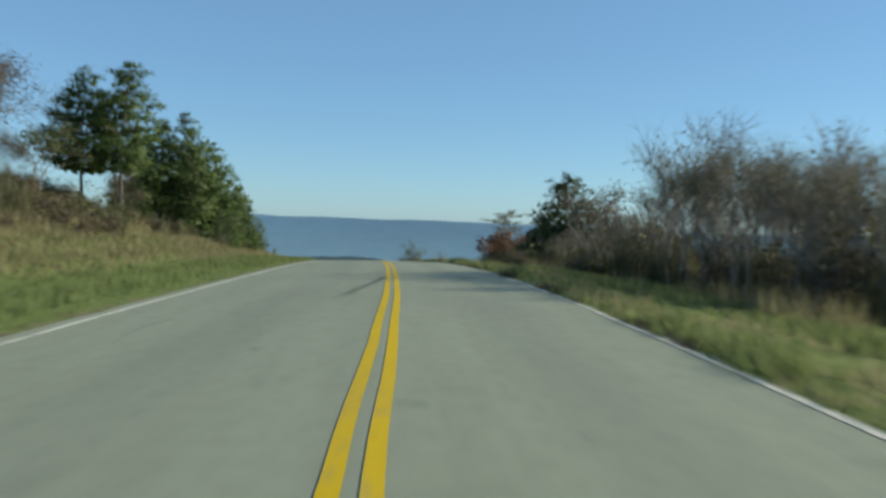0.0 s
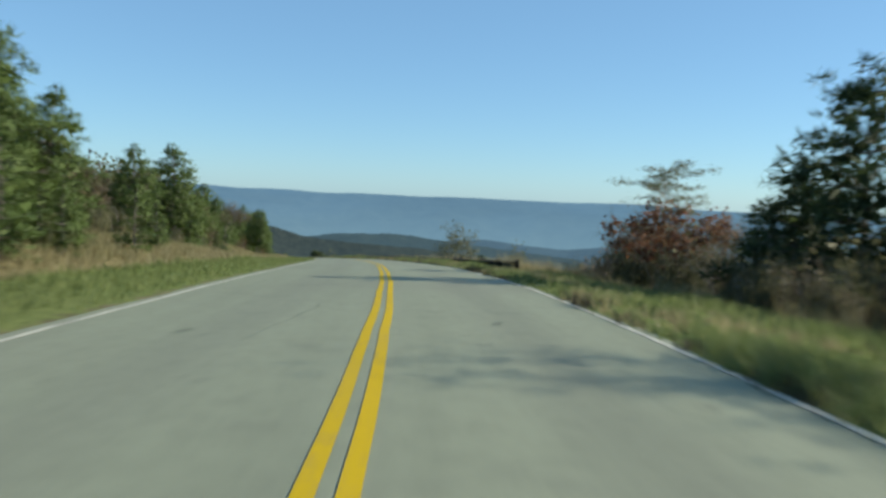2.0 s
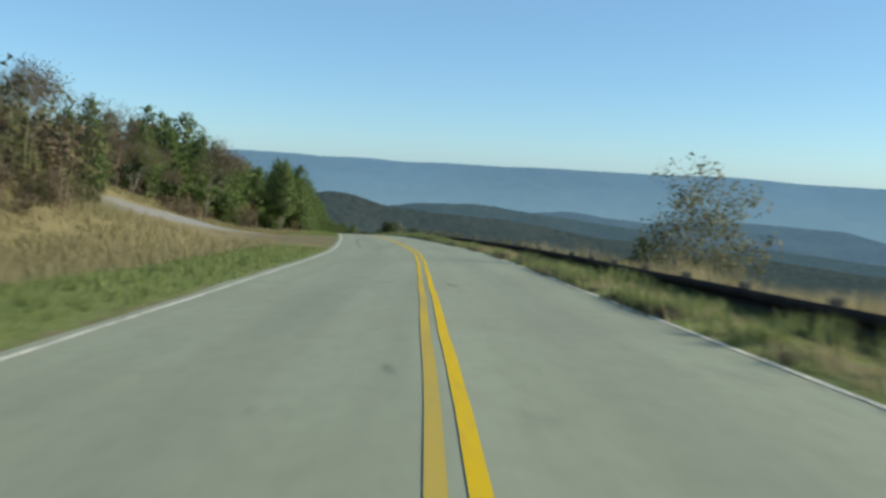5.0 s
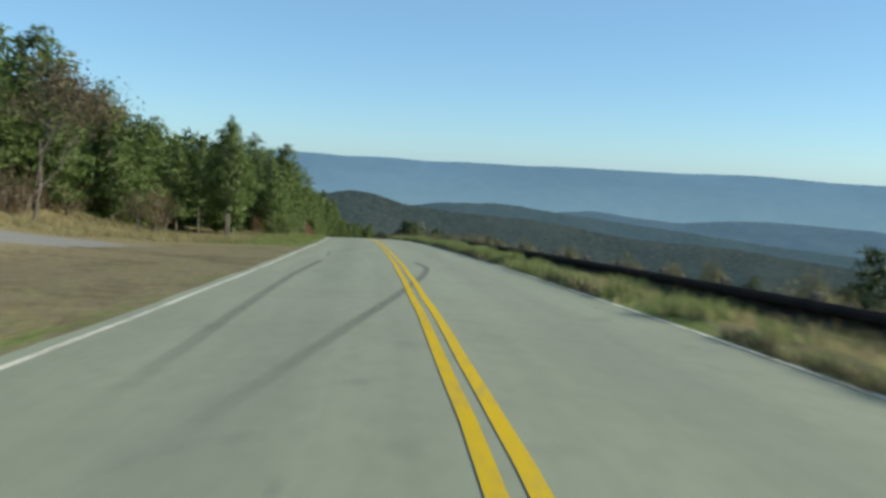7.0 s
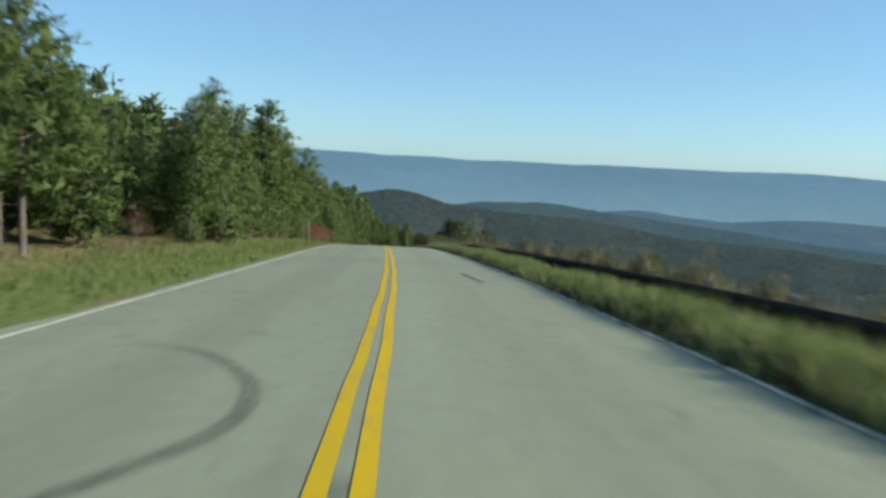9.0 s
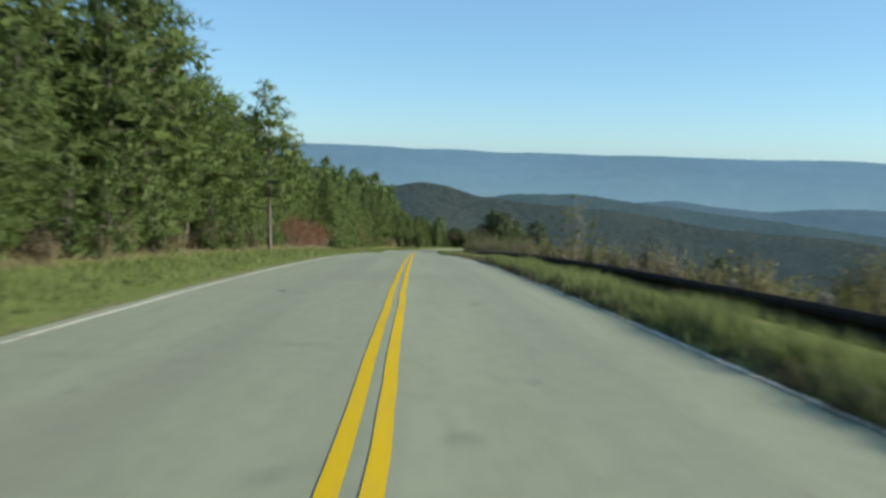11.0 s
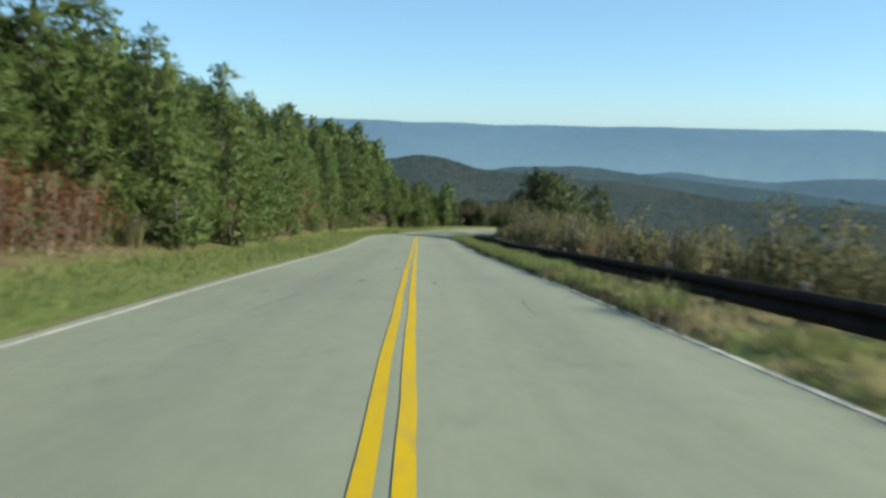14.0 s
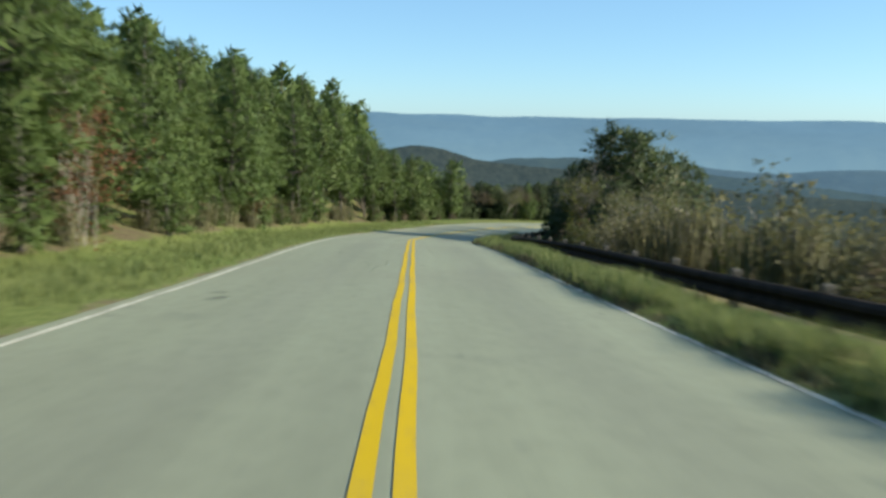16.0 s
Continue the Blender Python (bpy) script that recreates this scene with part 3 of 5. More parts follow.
# ---- guard rail ----
def build_rail():
    root = tagged(new("guard_rail"), "dark rusted steel guard rail on wooden posts along the road", "guard rail", kind="")
    s_end = RS[-1] - 3

    def at(s, side, up):
        u = 5.75 + 0.9 * max(0, 1 - (s - RAIL_FROM) / 14) ** 2 + side
        x, y, z = on_road(s, u)
        base = np.interp(s, RS, RP[:, 2]) + np.interp(s, RS, LEAN) * 5 + np.interp(s, [77, 165, 230, 305], [-0.40, -0.40, -0.34, -0.27])
        return (x, y, float(base) + up)

    # profile of a corrugated beam: side (towards the road is minus), height
    prof = [(0.02, 0.70), (-0.03, 0.693), (-0.085, 0.64), (-0.085, 0.58), (-0.01, 0.51), (-0.01, 0.465), (-0.085, 0.395), (-0.085, 0.335), (-0.03, 0.282), (0.02, 0.275)]
    length = 3.4
    s = RAIL_FROM
    k = 0
    while s < s_end and k < 90:
        rows = []
        for q in np.linspace(0, length + 0.25, 5):
            lift = 0.004 * (k % 2)
            rows.append([at(s + q, a - lift, h + lift) for a, h in prof])
        me = strip("rail_beam", rows, RAIL)
        # give the sheet its thickness
        bm = bmesh.new()
        bm.from_mesh(me)
        bmesh.ops.solidify(bm, geom=bm.faces[:], thickness=0.006)
        bm.to_mesh(me)
        bm.free()
        part("rail_beam", me, root)
        s += length
        k += 1
    # square wooden posts with chamfered tops, standing behind the beam
    w = 0.08
    soup = Soup()
    ring = [(-w, -w), (w, -w), (w, w), (-w, w)]
    for z, r in ((-0.5, 1), (0.775, 1), (0.82, 0.8)):
        for a, b in ring:
            soup.v.append((a * r, b * r, z))
    for i in range(2):
        for j in range(4):
            soup.f.append((i * 4 + j, i * 4 + (j + 1) % 4, i * 4 + 4 + (j + 1) % 4, i * 4 + 4 + j))
    soup.f.append((8, 9, 10, 11))
    post = soup.mesh("post", POSTWOOD)
    rng = random.Random(3)
    s = RAIL_FROM + 0.3
    while s < s_end:
        x, y, z = at(s, 0.125, 0)
        tx, ty = np.interp(s, RS, RT[:, 0]), np.interp(s, RS, RT[:, 1])
        ob = part("post", post, root)
        ob.location = (x, y, z)
        ob.rotation_euler = (rng.uniform(-0.03, 0.03), rng.uniform(-0.03, 0.03), math.atan2(ty, tx))
        s += 3.4
    # blunt end piece
    me = strip("end_plate", [[at(RAIL_FROM - 0.06, a, h) for a in (-0.12, 0.06)] for h in (0.24, 0.76)], RAIL)
    bm = bmesh.new()
    bm.from_mesh(me)
    bmesh.ops.solidify(bm, geom=bm.faces[:], thickness=0.05)
    bm.to_mesh(me)
    bm.free()
    part("end_plate", me, root)


build_rail()


# ---- vegetation ----
def jit(rng, r):
    return Vector((rng.uniform(-r, r), rng.uniform(-r, r), rng.uniform(-r, r)))


def lobe(soup, c, r, n, ln, width, rng, away=Vector((0, 0, 1))):
    """A rounded cushion of short needle brushes about c, fuller above than below. away: from the trunk."""
    for _ in range(n):
        a = jit(rng, 1.0)
        a.z = a.z * 0.9 + 0.25
        a.normalize()
        p = c + Vector((a.x * 1.15, a.y * 1.15, a.z * 0.44)) * r * rng.uniform(0.35, 0.95)
        d = (Vector((a.x, a.y, a.z * 0.5)) * 0.7 + Vector((0, 0, 0.2)) + jit(rng, 0.7)).normalized()
        side = d.cross(jit(rng, 1)).normalized() * width * rng.uniform(0.6, 1.3)
        soup.leaf(p - side, p + side, p + d * ln * rng.uniform(0.7, 1.25), (a + away * 0.55 + jit(rng, 0.35)).normalized())


def leaf_cloud(soup, p, r, n, size, rng, flat=0.7):
    """n small loose leaves about p."""
    for _ in range(n):
        v = jit(rng, 1)
        v.z *= flat
        c = p + v.normalized() * r * rng.random() ** 0.5
        a = jit(rng, 1).normalized()
        b = a.cross(jit(rng, 1)).normalized()
        s = size * rng.uniform(0.6, 1.4)
        soup.leaf(c - a * s, c + a * s * 0.6 + b * s * 0.75, c + a * s * 0.4 - b * s * 0.75, (v.normalized() + Vector((0, 0, 0.3)) + jit(rng, 0.5)).normalized())


def pine(seed, h, crown_from, spread, needles, space=0.64, blades=56, ln=0.32, width=0.034, r=0.56, bark_r=0.0105, label="green shortleaf pine with tufted needles", lean=0.0, gap=0.0, blunt=0.0):
    """A pine: tapered trunk, uneven tiers of limbs, and rounded cushions of needles that close into a lumpy crown. Stands at the origin.
    blunt: 0 for a pointed crown, 1 for a rounded one. gap: share of the crown that is open."""
    rng = random.Random(seed)
    root = tagged(new("pine_tree"), label, "pine tree", "pines beside the road")
    wood, green = Soup(), Soup()
    pts, n = [], 9
    for i in range(n):
        f = i / (n - 1)
        pts.append(Vector((lean * h * f * f + 0.03 * h * math.sin(3 * f + seed) * f, 0.025 * h * math.cos(4 * f + seed) * f, h * f * 0.97 - 0.25 * (1 - f))))
    wood.tube(pts, [h * bark_r * (1.15 - i / (n - 1)) + 0.012 for i in range(n)], 7)

    def on_trunk(f):
        k = min(int(f * (n - 1)), n - 2)
        return pts[k].lerp(pts[k + 1], f * (n - 1) - k)

    def reach(g, turn, z):
        # outline of the crown, broken into tiers and lobes
        cone, dome = (1 - g) ** 0.72, (1 - g * g) ** 0.48 * (1 - 0.2 * g)
        base = spread * (cone + (dome - cone) * blunt) * (0.72 + 0.28 * min(1, g * 5))
        lump = noise.noise((math.cos(turn) * 1.3, math.sin(turn) * 1.3, z * 1.15 + seed * 7.3))
        return base * (0.80 + 0.62 * lump) + 0.06, lump

    tall = h * (1 - crown_from)
    z = rng.random() * 0.2
    while z < tall * 0.97:
        g = z / tall
        f = crown_from + (1 - crown_from) * g
        ring = max(3, round(2 * math.pi * reach(g, 0, 99)[0] / space))
        off = rng.random()
        for k in range(ring):
            an = (k + off + rng.uniform(-0.35, 0.35)) / ring * 2 * math.pi
            up = rng.uniform(-0.5, 0.5) * space
            rad, lump = reach(g, an, f * h + up)
            if lump < gap * 1.3 - 0.65 + rng.uniform(-0.15, 0.15):
                continue
            rad *= rng.uniform(0.82, 1.10)
            size = r * rng.uniform(0.7, 1.15) * (1 - 0.35 * g)
            # a limb from the trunk to its cushion
            p0 = on_trunk(max(f - 0.10 * rad / h - 0.02, 0.02))
            c = on_trunk(f) + Vector((math.cos(an) * rad, math.sin(an) * rad, up + 0.15 * rad * g))
            c.x -= math.cos(an) * size * 0.5
            c.y -= math.sin(an) * size * 0.5
            wood.tube([p0, c], [0.008 * rad + 0.009, 0.005], 3)
            away = Vector((math.cos(an), math.sin(an), 0.25))
            lobe(green, c, size, int(blades * (size / r) ** 2), ln, width, rng, away)
            # coarse shaded sprays towards the trunk
            for _ in range(2 if rad > 0.8 else 1):
                q = p0.lerp(c, rng.uniform(0.45, 0.9)) + jit(rng, 0.22)
                a, b = jit(rng, 1).normalized() * size * 0.75, jit(rng, 1).normalized() * size * 0.75
                green.leaf(q - a, q + b, q + a * 0.6 - b * 0.7, (away + jit(rng, 0.3)).normalized())
        z += space * 0.72
    for f, q in ((0.90, 0.85), (0.94, 0.78), (0.975, 0.65), (1.0, 0.5)):
        lobe(green, on_trunk(f) + jit(rng, 0.08), r * q, int(blades * 0.5), ln, width, rng)
    # dead stubs below the crown
    for _ in range(int(9 * crown_from)):
        a = rng.random() * 6.3
        p0 = on_trunk(crown_from * rng.uniform(0.4, 1))
        p2 = p0 + Vector((math.cos(a), math.sin(a), rng.uniform(-0.1, 0.3))) * rng.uniform(0.3, 1.0)
        wood.tube([p0, p2], [0.016, 0.006], 3)
    part("trunk", wood.mesh("trunk", PINE_BARK, True), root)
    part("crown", green.mesh("crown", needles), root)
    return root


def with_twigs(wood, twigs, bark):
    """One mesh of trunk and limbs with the fine twigs that end them."""
    n, k = len(wood.v), len(wood.f)
    wood.v += twigs.v
    wood.f += [tuple(i + n for i in q) for q in twigs.f]
    me = wood.mesh("trunk", bark, True)
    me.materials.append(TWIG)
    me.polygons.foreach_set("material_index", [0] * k + [1] * (len(wood.f) - k))
    return me


def broadleaf(seed, h, spread, leaf, leaf_n, leaf_size, label, group, name="tree", trunks=1, flat=0.6, twig_n=3, bark=None, low=0.3, category="tree", cloud=0.8):
    """A deciduous tree: forked limbs down to fine twigs, with what leaves are left."""
    rng = random.Random(seed)
    root = tagged(new(name), label, category, group)
    wood, twigs, leaves = Soup(), Soup(), Soup()

    def grow(p, d, ln, r, depth):
        mid = p + d * ln * 0.5 + jit(rng, ln * 0.07)
        end = p + d * ln + jit(rng, ln * 0.10)
        wood.tube([p, mid, end], [r, r * 0.8, r * 0.6], 5 if depth == 0 else 3)
        if depth >= 3:
            for _ in range(twig_n):
                a = (d + jit(rng, 0.8)).normalized()
                a.z += 0.15
                q = p.lerp(end, rng.uniform(0.3, 1))
                side = a.cross(jit(rng, 1)).normalized() * 0.010
                tip = q + a * ln * rng.uniform(0.7, 1.5)
                twigs.tri(q - side, q + side, tip)
                m = q.lerp(tip, 0.5)
                for _ in range(2):
                    b = (a + jit(rng, 0.9)).normalized()
                    sd = b.cross(jit(rng, 1)).normalized() * 0.007
                    twigs.tri(m - sd, m + sd, m + b * ln * 0.6)
            if leaf and leaf_n:
                leaf_cloud(leaves, end, ln * cloud, leaf_n, leaf_size, rng, 0.8)
            return
        for k in range(rng.choice((2, 3, 3)) + (depth == 0)):
            side = jit(rng, 1.0)
            side.z = abs(side.z) * 0.3
            nd = (d * rng.uniform(0.5, 0.9) + side.normalized() * spread * rng.uniform(0.6, 1.1))
            nd.z *= flat + 0.4 if depth else 1.0
            nd.normalize()
            grow(p.lerp(end, rng.uniform(0.55 if depth else low + 0.25, 1.0)), nd, ln * rng.uniform(0.58, 0.78), r * 0.55, depth + 1)

    for k in range(trunks):
        d = Vector((rng.uniform(-1, 1) * 0.16 * (1 + trunks * 0.3), rng.uniform(-1, 1) * 0.16 * (1 + trunks * 0.3), 1)).normalized()
        p = Vector((rng.uniform(-1, 1) * 0.22 * (trunks - 1), rng.uniform(-1, 1) * 0.22 * (trunks - 1), -0.25))
        grow(p, d, h * 0.45, h * 0.008 + 0.008, 0)
    part("trunk", with_twigs(wood, twigs, bark or GREY_BARK), root)
    if leaves.v:
        part("leaves", leaves.mesh("leaves", leaf), root)
    return root


def level_tree(seed, h, reach, leaf, label, group):
    """An open tree whose limbs spread level, tier over tier."""
    rng = random.Random(seed)
    root = tagged(new("autumn_tree"), label, "tree", group)
    wood, twigs, leaves = Soup(), Soup(), Soup()
    pts = [Vector((0.12 * math.sin(i * 1.3), 0.12 * math.cos(i * 1.7), h * 0.94 * i / 6 - 0.25)) for i in range(7)]
    wood.tube(pts, [0.075 - 0.010 * i for i in range(7)], 6)
    for k in range(28):
        f = 0.42 + 0.57 * (k / 27) ** 0.8
        a = k * 2.4 + rng.uniform(-0.5, 0.5)
        i = min(int(f * 6), 5)
        p0 = pts[i].lerp(pts[i + 1], f * 6 - i)
        ln = reach * (0.35 + 0.65 * math.sin(math.pi * (f - 0.22) / 0.88)) * rng.uniform(0.5, 1.2)
        d = Vector((math.cos(a), math.sin(a), 0.45))
        p1 = p0 + d * ln * 0.5
        p2 = p0 + Vector((d.x, d.y, 0.26 + rng.uniform(-0.08, 0.1))) * ln
        wood.tube([p0, p1, p2], [0.024, 0.015, 0.006], 3)
        for q in range(int(6 + 5 * ln)):
            t = rng.uniform(0.3, 1.05)
            c = p0.lerp(p1, t * 2) if t < 0.5 else p1.lerp(p2, t * 2 - 1)
            e = c + Vector((rng.uniform(-1, 1), rng.uniform(-1, 1), rng.uniform(-0.1, 0.25))) * 0.42
            sd = (e - c).cross(Vector((0, 0, 1))).normalized() * 0.009
            twigs.tri(c - sd, c + sd, e)
            leaf_cloud(leaves, c.lerp(e, 0.7), 0.32, 13, 0.042, rng, 0.35)
    part("trunk", with_twigs(wood, twigs, GREY_BARK), root)
    part("leaves", leaves.mesh("leaves", leaf), root)
    return root


def bush(seed, h, w, leaf, n, size, label, group="bushes on the slope", reeds=0):
    """A bush: many thin stems, loose leaves along them."""
    rng = random.Random(seed)
    root = tagged(new("bush"), label, "bush", group)
    stems, leaves = Soup(), Soup()
    for k in range(11):
        a = rng.random() * 6.3
        out = rng.random() ** 0.6
        base = Vector((math.cos(a), math.sin(a), 0)) * w * 0.18 * out
        top = Vector((math.cos(a) * w * 0.5 * out, math.sin(a) * w * 0.5 * out, h * (1.08 - 0.45 * out * out) * rng.uniform(0.75, 1.1)))
        mid = base.lerp(top, 0.5) + jit(rng, 0.1 * h)
        base.z = -0.15
        stems.tube([base, mid, top], [0.016, 0.011, 0.005], 3)
        for q in range(7):
            t = rng.uniform(0.25, 1.0)
            c = base.lerp(mid, t / 0.5) if t < 0.5 else mid.lerp(top, (t - 0.5) / 0.5)
            s = (c - mid).normalized() * 0.3 + jit(rng, 1)
            e = c + s.normalized() * 0.22 * h * rng.uniform(0.5, 1.2)
            sd = (e - c).cross(jit(rng, 1)).normalized() * 0.008
            stems.tri(c - sd, c + sd, e)
            leaf_cloud(leaves, e, 0.16 * w, n, size, rng, 0.9)
    # thin upright shoots among the stems
    for _ in range(reeds):
        a = rng.random() * 6.3
        out = rng.random() ** 0.5
        p = Vector((math.cos(a) * w * 0.42 * out, math.sin(a) * w * 0.42 * out, -0.1))
        tip = p * 1.3 + Vector((rng.uniform(-0.1, 0.1), rng.uniform(-0.1, 0.1), h * (1.0 - 0.4 * out * out) * rng.uniform(0.6, 1.12)))
        sd = Vector((math.cos(a * 7), math.sin(a * 7), 0)) * rng.uniform(0.012, 0.030)
        m = p.lerp(tip, 0.55)
        n = Vector((math.cos(a) * out, math.sin(a) * out, 0.5)).normalized()
        leaves.leaf(p - sd * 0.5, m + sd, tip, n)
        leaves.leaf(p + sd * 0.5, m - sd, tip, n)
    part("branching", stems.mesh("branching", GREY_BARK), root)
    part("leaves", leaves.mesh("leaves", leaf), root)
    return root


def place(proto, used, s, u, scale=1.0, turn=0.0, tilt=0.0, sz=None):
    """Puts a thing (the first time the thing itself, then copies) on the ground beside the road."""
    x, y, _ = on_road(s, u)
    place_xy(proto, used, x, y, scale, turn, tilt, sz)


def place_xy(proto, used, x, y, scale=1.0, turn=0.0, tilt=0.0, sz=None):
    m = Matrix.LocRotScale((x, y, gz(x, y)), Euler((tilt * math.cos(turn * 3), tilt * math.sin(turn * 3), turn)), (scale, scale, sz or scale))
    if proto.name not in used:
        used.add(proto.name)
        proto.matrix_world = m
        return proto
    ob = copy_thing(proto, m)
    ob.matrix_basis = m
    return ob


def place_top(proto, used, s, u, top, turn=0.0):
    """As place(), scaled so that it ends at a height over the road."""
    x, y, _ = on_road(s, u)
    z = float(np.interp(s, RS, RP[:, 2]))
    tall = max(q.co.z for ch in proto.children for q in ch.data.vertices)
    return place_xy(proto, used, x, y, (z + top - gz(x, y)) / tall, turn)


def canopy(s, u):
    """Height over the road that the trees of the hillside reach."""
    return 4.9 + 0.041 * (s - 84) + 0.22 * (-u - 18.5)


USED = set()
rng = random.Random(21)

# pines: dense ones that keep limbs to the ground, tall ones with a clear trunk, young ones
DENSE = [pine(1, 8.5, 0.07, 3.1, NEEDLES, gap=0.22, blunt=0.3), pine(2, 8.0, 0.08, 3.0, NEEDLES, gap=0.26, blunt=0.3), pine(3, 7.4, 0.06, 2.9, NEEDLES, lean=0.04, gap=0.20, blunt=0.35)]
TALL = [pine(11, 9.5, 0.36, 2.7, NEEDLES, gap=0.34, blunt=0.65), pine(12, 9.0, 0.32, 2.8, NEEDLES, gap=0.35, blunt=0.65), pine(13, 10.0, 0.36, 2.6, NEEDLES, gap=0.34, blunt=0.5)]
WOOD = [pine(k, h, low, 3.1, NEEDLES, 0.82, 24, 0.38, 0.062, 0.68, gap=gap, blunt=blunt) for k, h, low, gap, blunt in ((21, 9.6, 0.12, 0.14, 0.4), (22, 10.4, 0.20, 0.16, 0.6), (23, 9.0, 0.10, 0.14, 0.3), (24, 9.9, 0.26, 0.24, 0.7))]
EDGE = [pine(k, h, low, 3.0, NEEDLES, 0.76, 50, 0.34, 0.035, 0.60, gap=gap, blunt=blunt) for k, h, low, gap, blunt in ((25, 9.4, 0.18, 0.24, 0.35), (26, 10.0, 0.26, 0.32, 0.5), (27, 8.8, 0.10, 0.24, 0.25))]
YOUNG = [pine(31, 2.6, 0.10, 0.85, NEEDLES, 0.42, 24, 0.20, 0.026, 0.30, 0.014, "small young pine in the grass", gap=0.2, blunt=0.4), pine(32, 3.4, 0.10, 1.1, NEEDLES, 0.46, 26, 0.22, 0.028, 0.34, 0.014, "small young pine in the grass", gap=0.3, blunt=0.5)]
DARK = [pine(41, 7.6, 0.12, 3.1, DARK_NEEDLES, label="dark spreading pine above the valley", gap=0.3, blunt=1.0), pine(42, 5.5, 0.06, 2.7, DARK_NEEDLES, label="dark spreading pine above the valley", gap=0.22, blunt=1.0)]

# the group by the crest of the road
for pr, s, u, sc in ((DENSE[0], 58.4, -12.8, 1.0), (DENSE[1], 58.5, -14.6, 0.95), (DENSE[2], 57.0, -15.8, 0.80),
                     (DENSE[2], 63.0, -13.2, 0.98), (DENSE[0], 61.0, -11.4, 0.85), (DENSE[2], 65.0, -13.8, 0.95), (DENSE[1], 63.4, -10.3, 0.60), (DENSE[0], 66.0, -13.4, 0.72), (TALL[1], 87.0, -13.6, 0.60)):
    place(pr, USED, s, u, sc, rng.random() * 6.3, 0.03)
place_top(TALL[0], USED, 41.0, -12.5, 9.2, 0.8)
place_top(TALL[1], USED, 41.5, -14.5, 9.1, 2.6)
place(DENSE[1], USED, 97.3, -13.4, 1.06, 2.0, 0.0, 0.95)
place(DENSE[2], USED, 116.4, -12.9, 0.27, 1.0, 0.0, 0.37)
for s, u, sc in ((119.5, -14.5, 0.6), (67.6, -8.8, 0.95), (72.8, -9.3, 0.6), (69.5, -11.5, 0.7), (79.0, -10.4, 0.5), (89.0, -8.7, 0.42), (104.0, -15.0, 0.9)):
    place(YOUNG[rng.randrange(2)], USED, s, u, sc, rng.random() * 6.3)

for k in range(11):
    place(YOUNG[k % 2], USED, 50 + 1.2 * k + rng.uniform(-0.6, 0.6), rng.uniform(-10.0, -8.5), rng.uniform(0.55, 1.0), rng.random() * 6.3)

# autumn trees on the bank
BROWN = [broadleaf(51, 6.6, 0.85, BROWN_LEAF, 110, 0.056, "oak with withered brown leaves", "autumn trees beside the road", "oak_tree", low=0.10, cloud=1.1, bark=PINE_BARK),
         broadleaf(52, 6.0, 0.95, BROWN_LEAF, 104, 0.056, "oak with withered brown leaves", "autumn trees beside the road", "oak_tree", trunks=2, low=0.10, cloud=1.1, bark=PINE_BARK),
         broadleaf(53, 5.6, 0.9, GREENING_LEAF, 26, 0.07, "tree with olive autumn leaves", "autumn trees beside the road", "autumn_tree", trunks=2, cloud=0.85)]
for k, s, u, sc in ((0, 169.6, -16.0, 1.28), (1, 164, -22, 1.2), (0, 159, -27, 1.4), (0, 154, -24, 1.3), (2, 160, -20, 0.9),
                    (1, 30, -17, 1.0), (0, 33, -21, 1.1), (2, 37, -15, 0.7), (1, 24, -19, 0.9), (0, 27, -14.5, 0.9), (1, 35, -17.5, 0.95), (0, 40, -18, 1.0), (1, 44, -13.5, 0.45), (2, 76, -17, 0.5), (0, 82, -20, 0.36), (1, 178.5, -13.6, 0.42), (2, 186, -14, 0.5)):
    place(BROWN[k], USED, s, u, sc, rng.random() * 6.3)
for s in np.arange(86, 158, 4.0):
    for u0 in (-18.5, -22.5, -27.5):
        us, uu = float(s) + rng.uniform(-1.5, 1.5), u0 + rng.uniform(-1.5, 1.5)
        if rng.random() < (0.95 if u0 < -25 else 0.8):
            place_top(BROWN[rng.choice((0, 0, 1, 2))], USED, us, uu, canopy(us, uu) * rng.uniform(0.78, 0.96), rng.random() * 6.3)
place_top(BROWN[1], USED, 35.0, -16.8, 6.6, 0.4)
place_top(BROWN[0], USED, 33.5, -14.6, 4.6, 2.4)
for k, s, u in ((1, 166, -19.5), (0, 168, -21.0), (2, 163, -24), (0, 165, -26), (0, 160, -26)):
    place_top(BROWN[k], USED, s, u, canopy(s, u) * rng.uniform(0.82, 1.0), rng.random() * 6.3)
# a few darker pines among them
for k, s, u in ((0, 108, -24), (2, 116, -20), (3, 124, -25), (1, 131, -29), (0, 138, -22), (2, 146, -27), (3, 152, -22), (1, 158, -31), (0, 100, -21), (2, 143, -18)):
    place_top(WOOD[k], USED, s, u, canopy(s, u) * 0.98, rng.random() * 6.3)
# olive shrubs at the foot of the slope
for s, u, top in ((108.5, -13.8, 3.9), (111.0, -14.8, 3.5), (105.0, -14.6, 3.1), (122.0, -16.4, 4.4), (128.0, -17.0, 4.6), (133.0, -18.0, 4.8), (108.0, -16.6, 4.8), (95.0, -16.2, 4.2), (116.0, -17.2, 5.0), (90.0, -17.0, 4.6), (101.0, -17.2, 4.6)):
    place_top(BROWN[2], USED, s, u, top, rng.random() * 6.3)

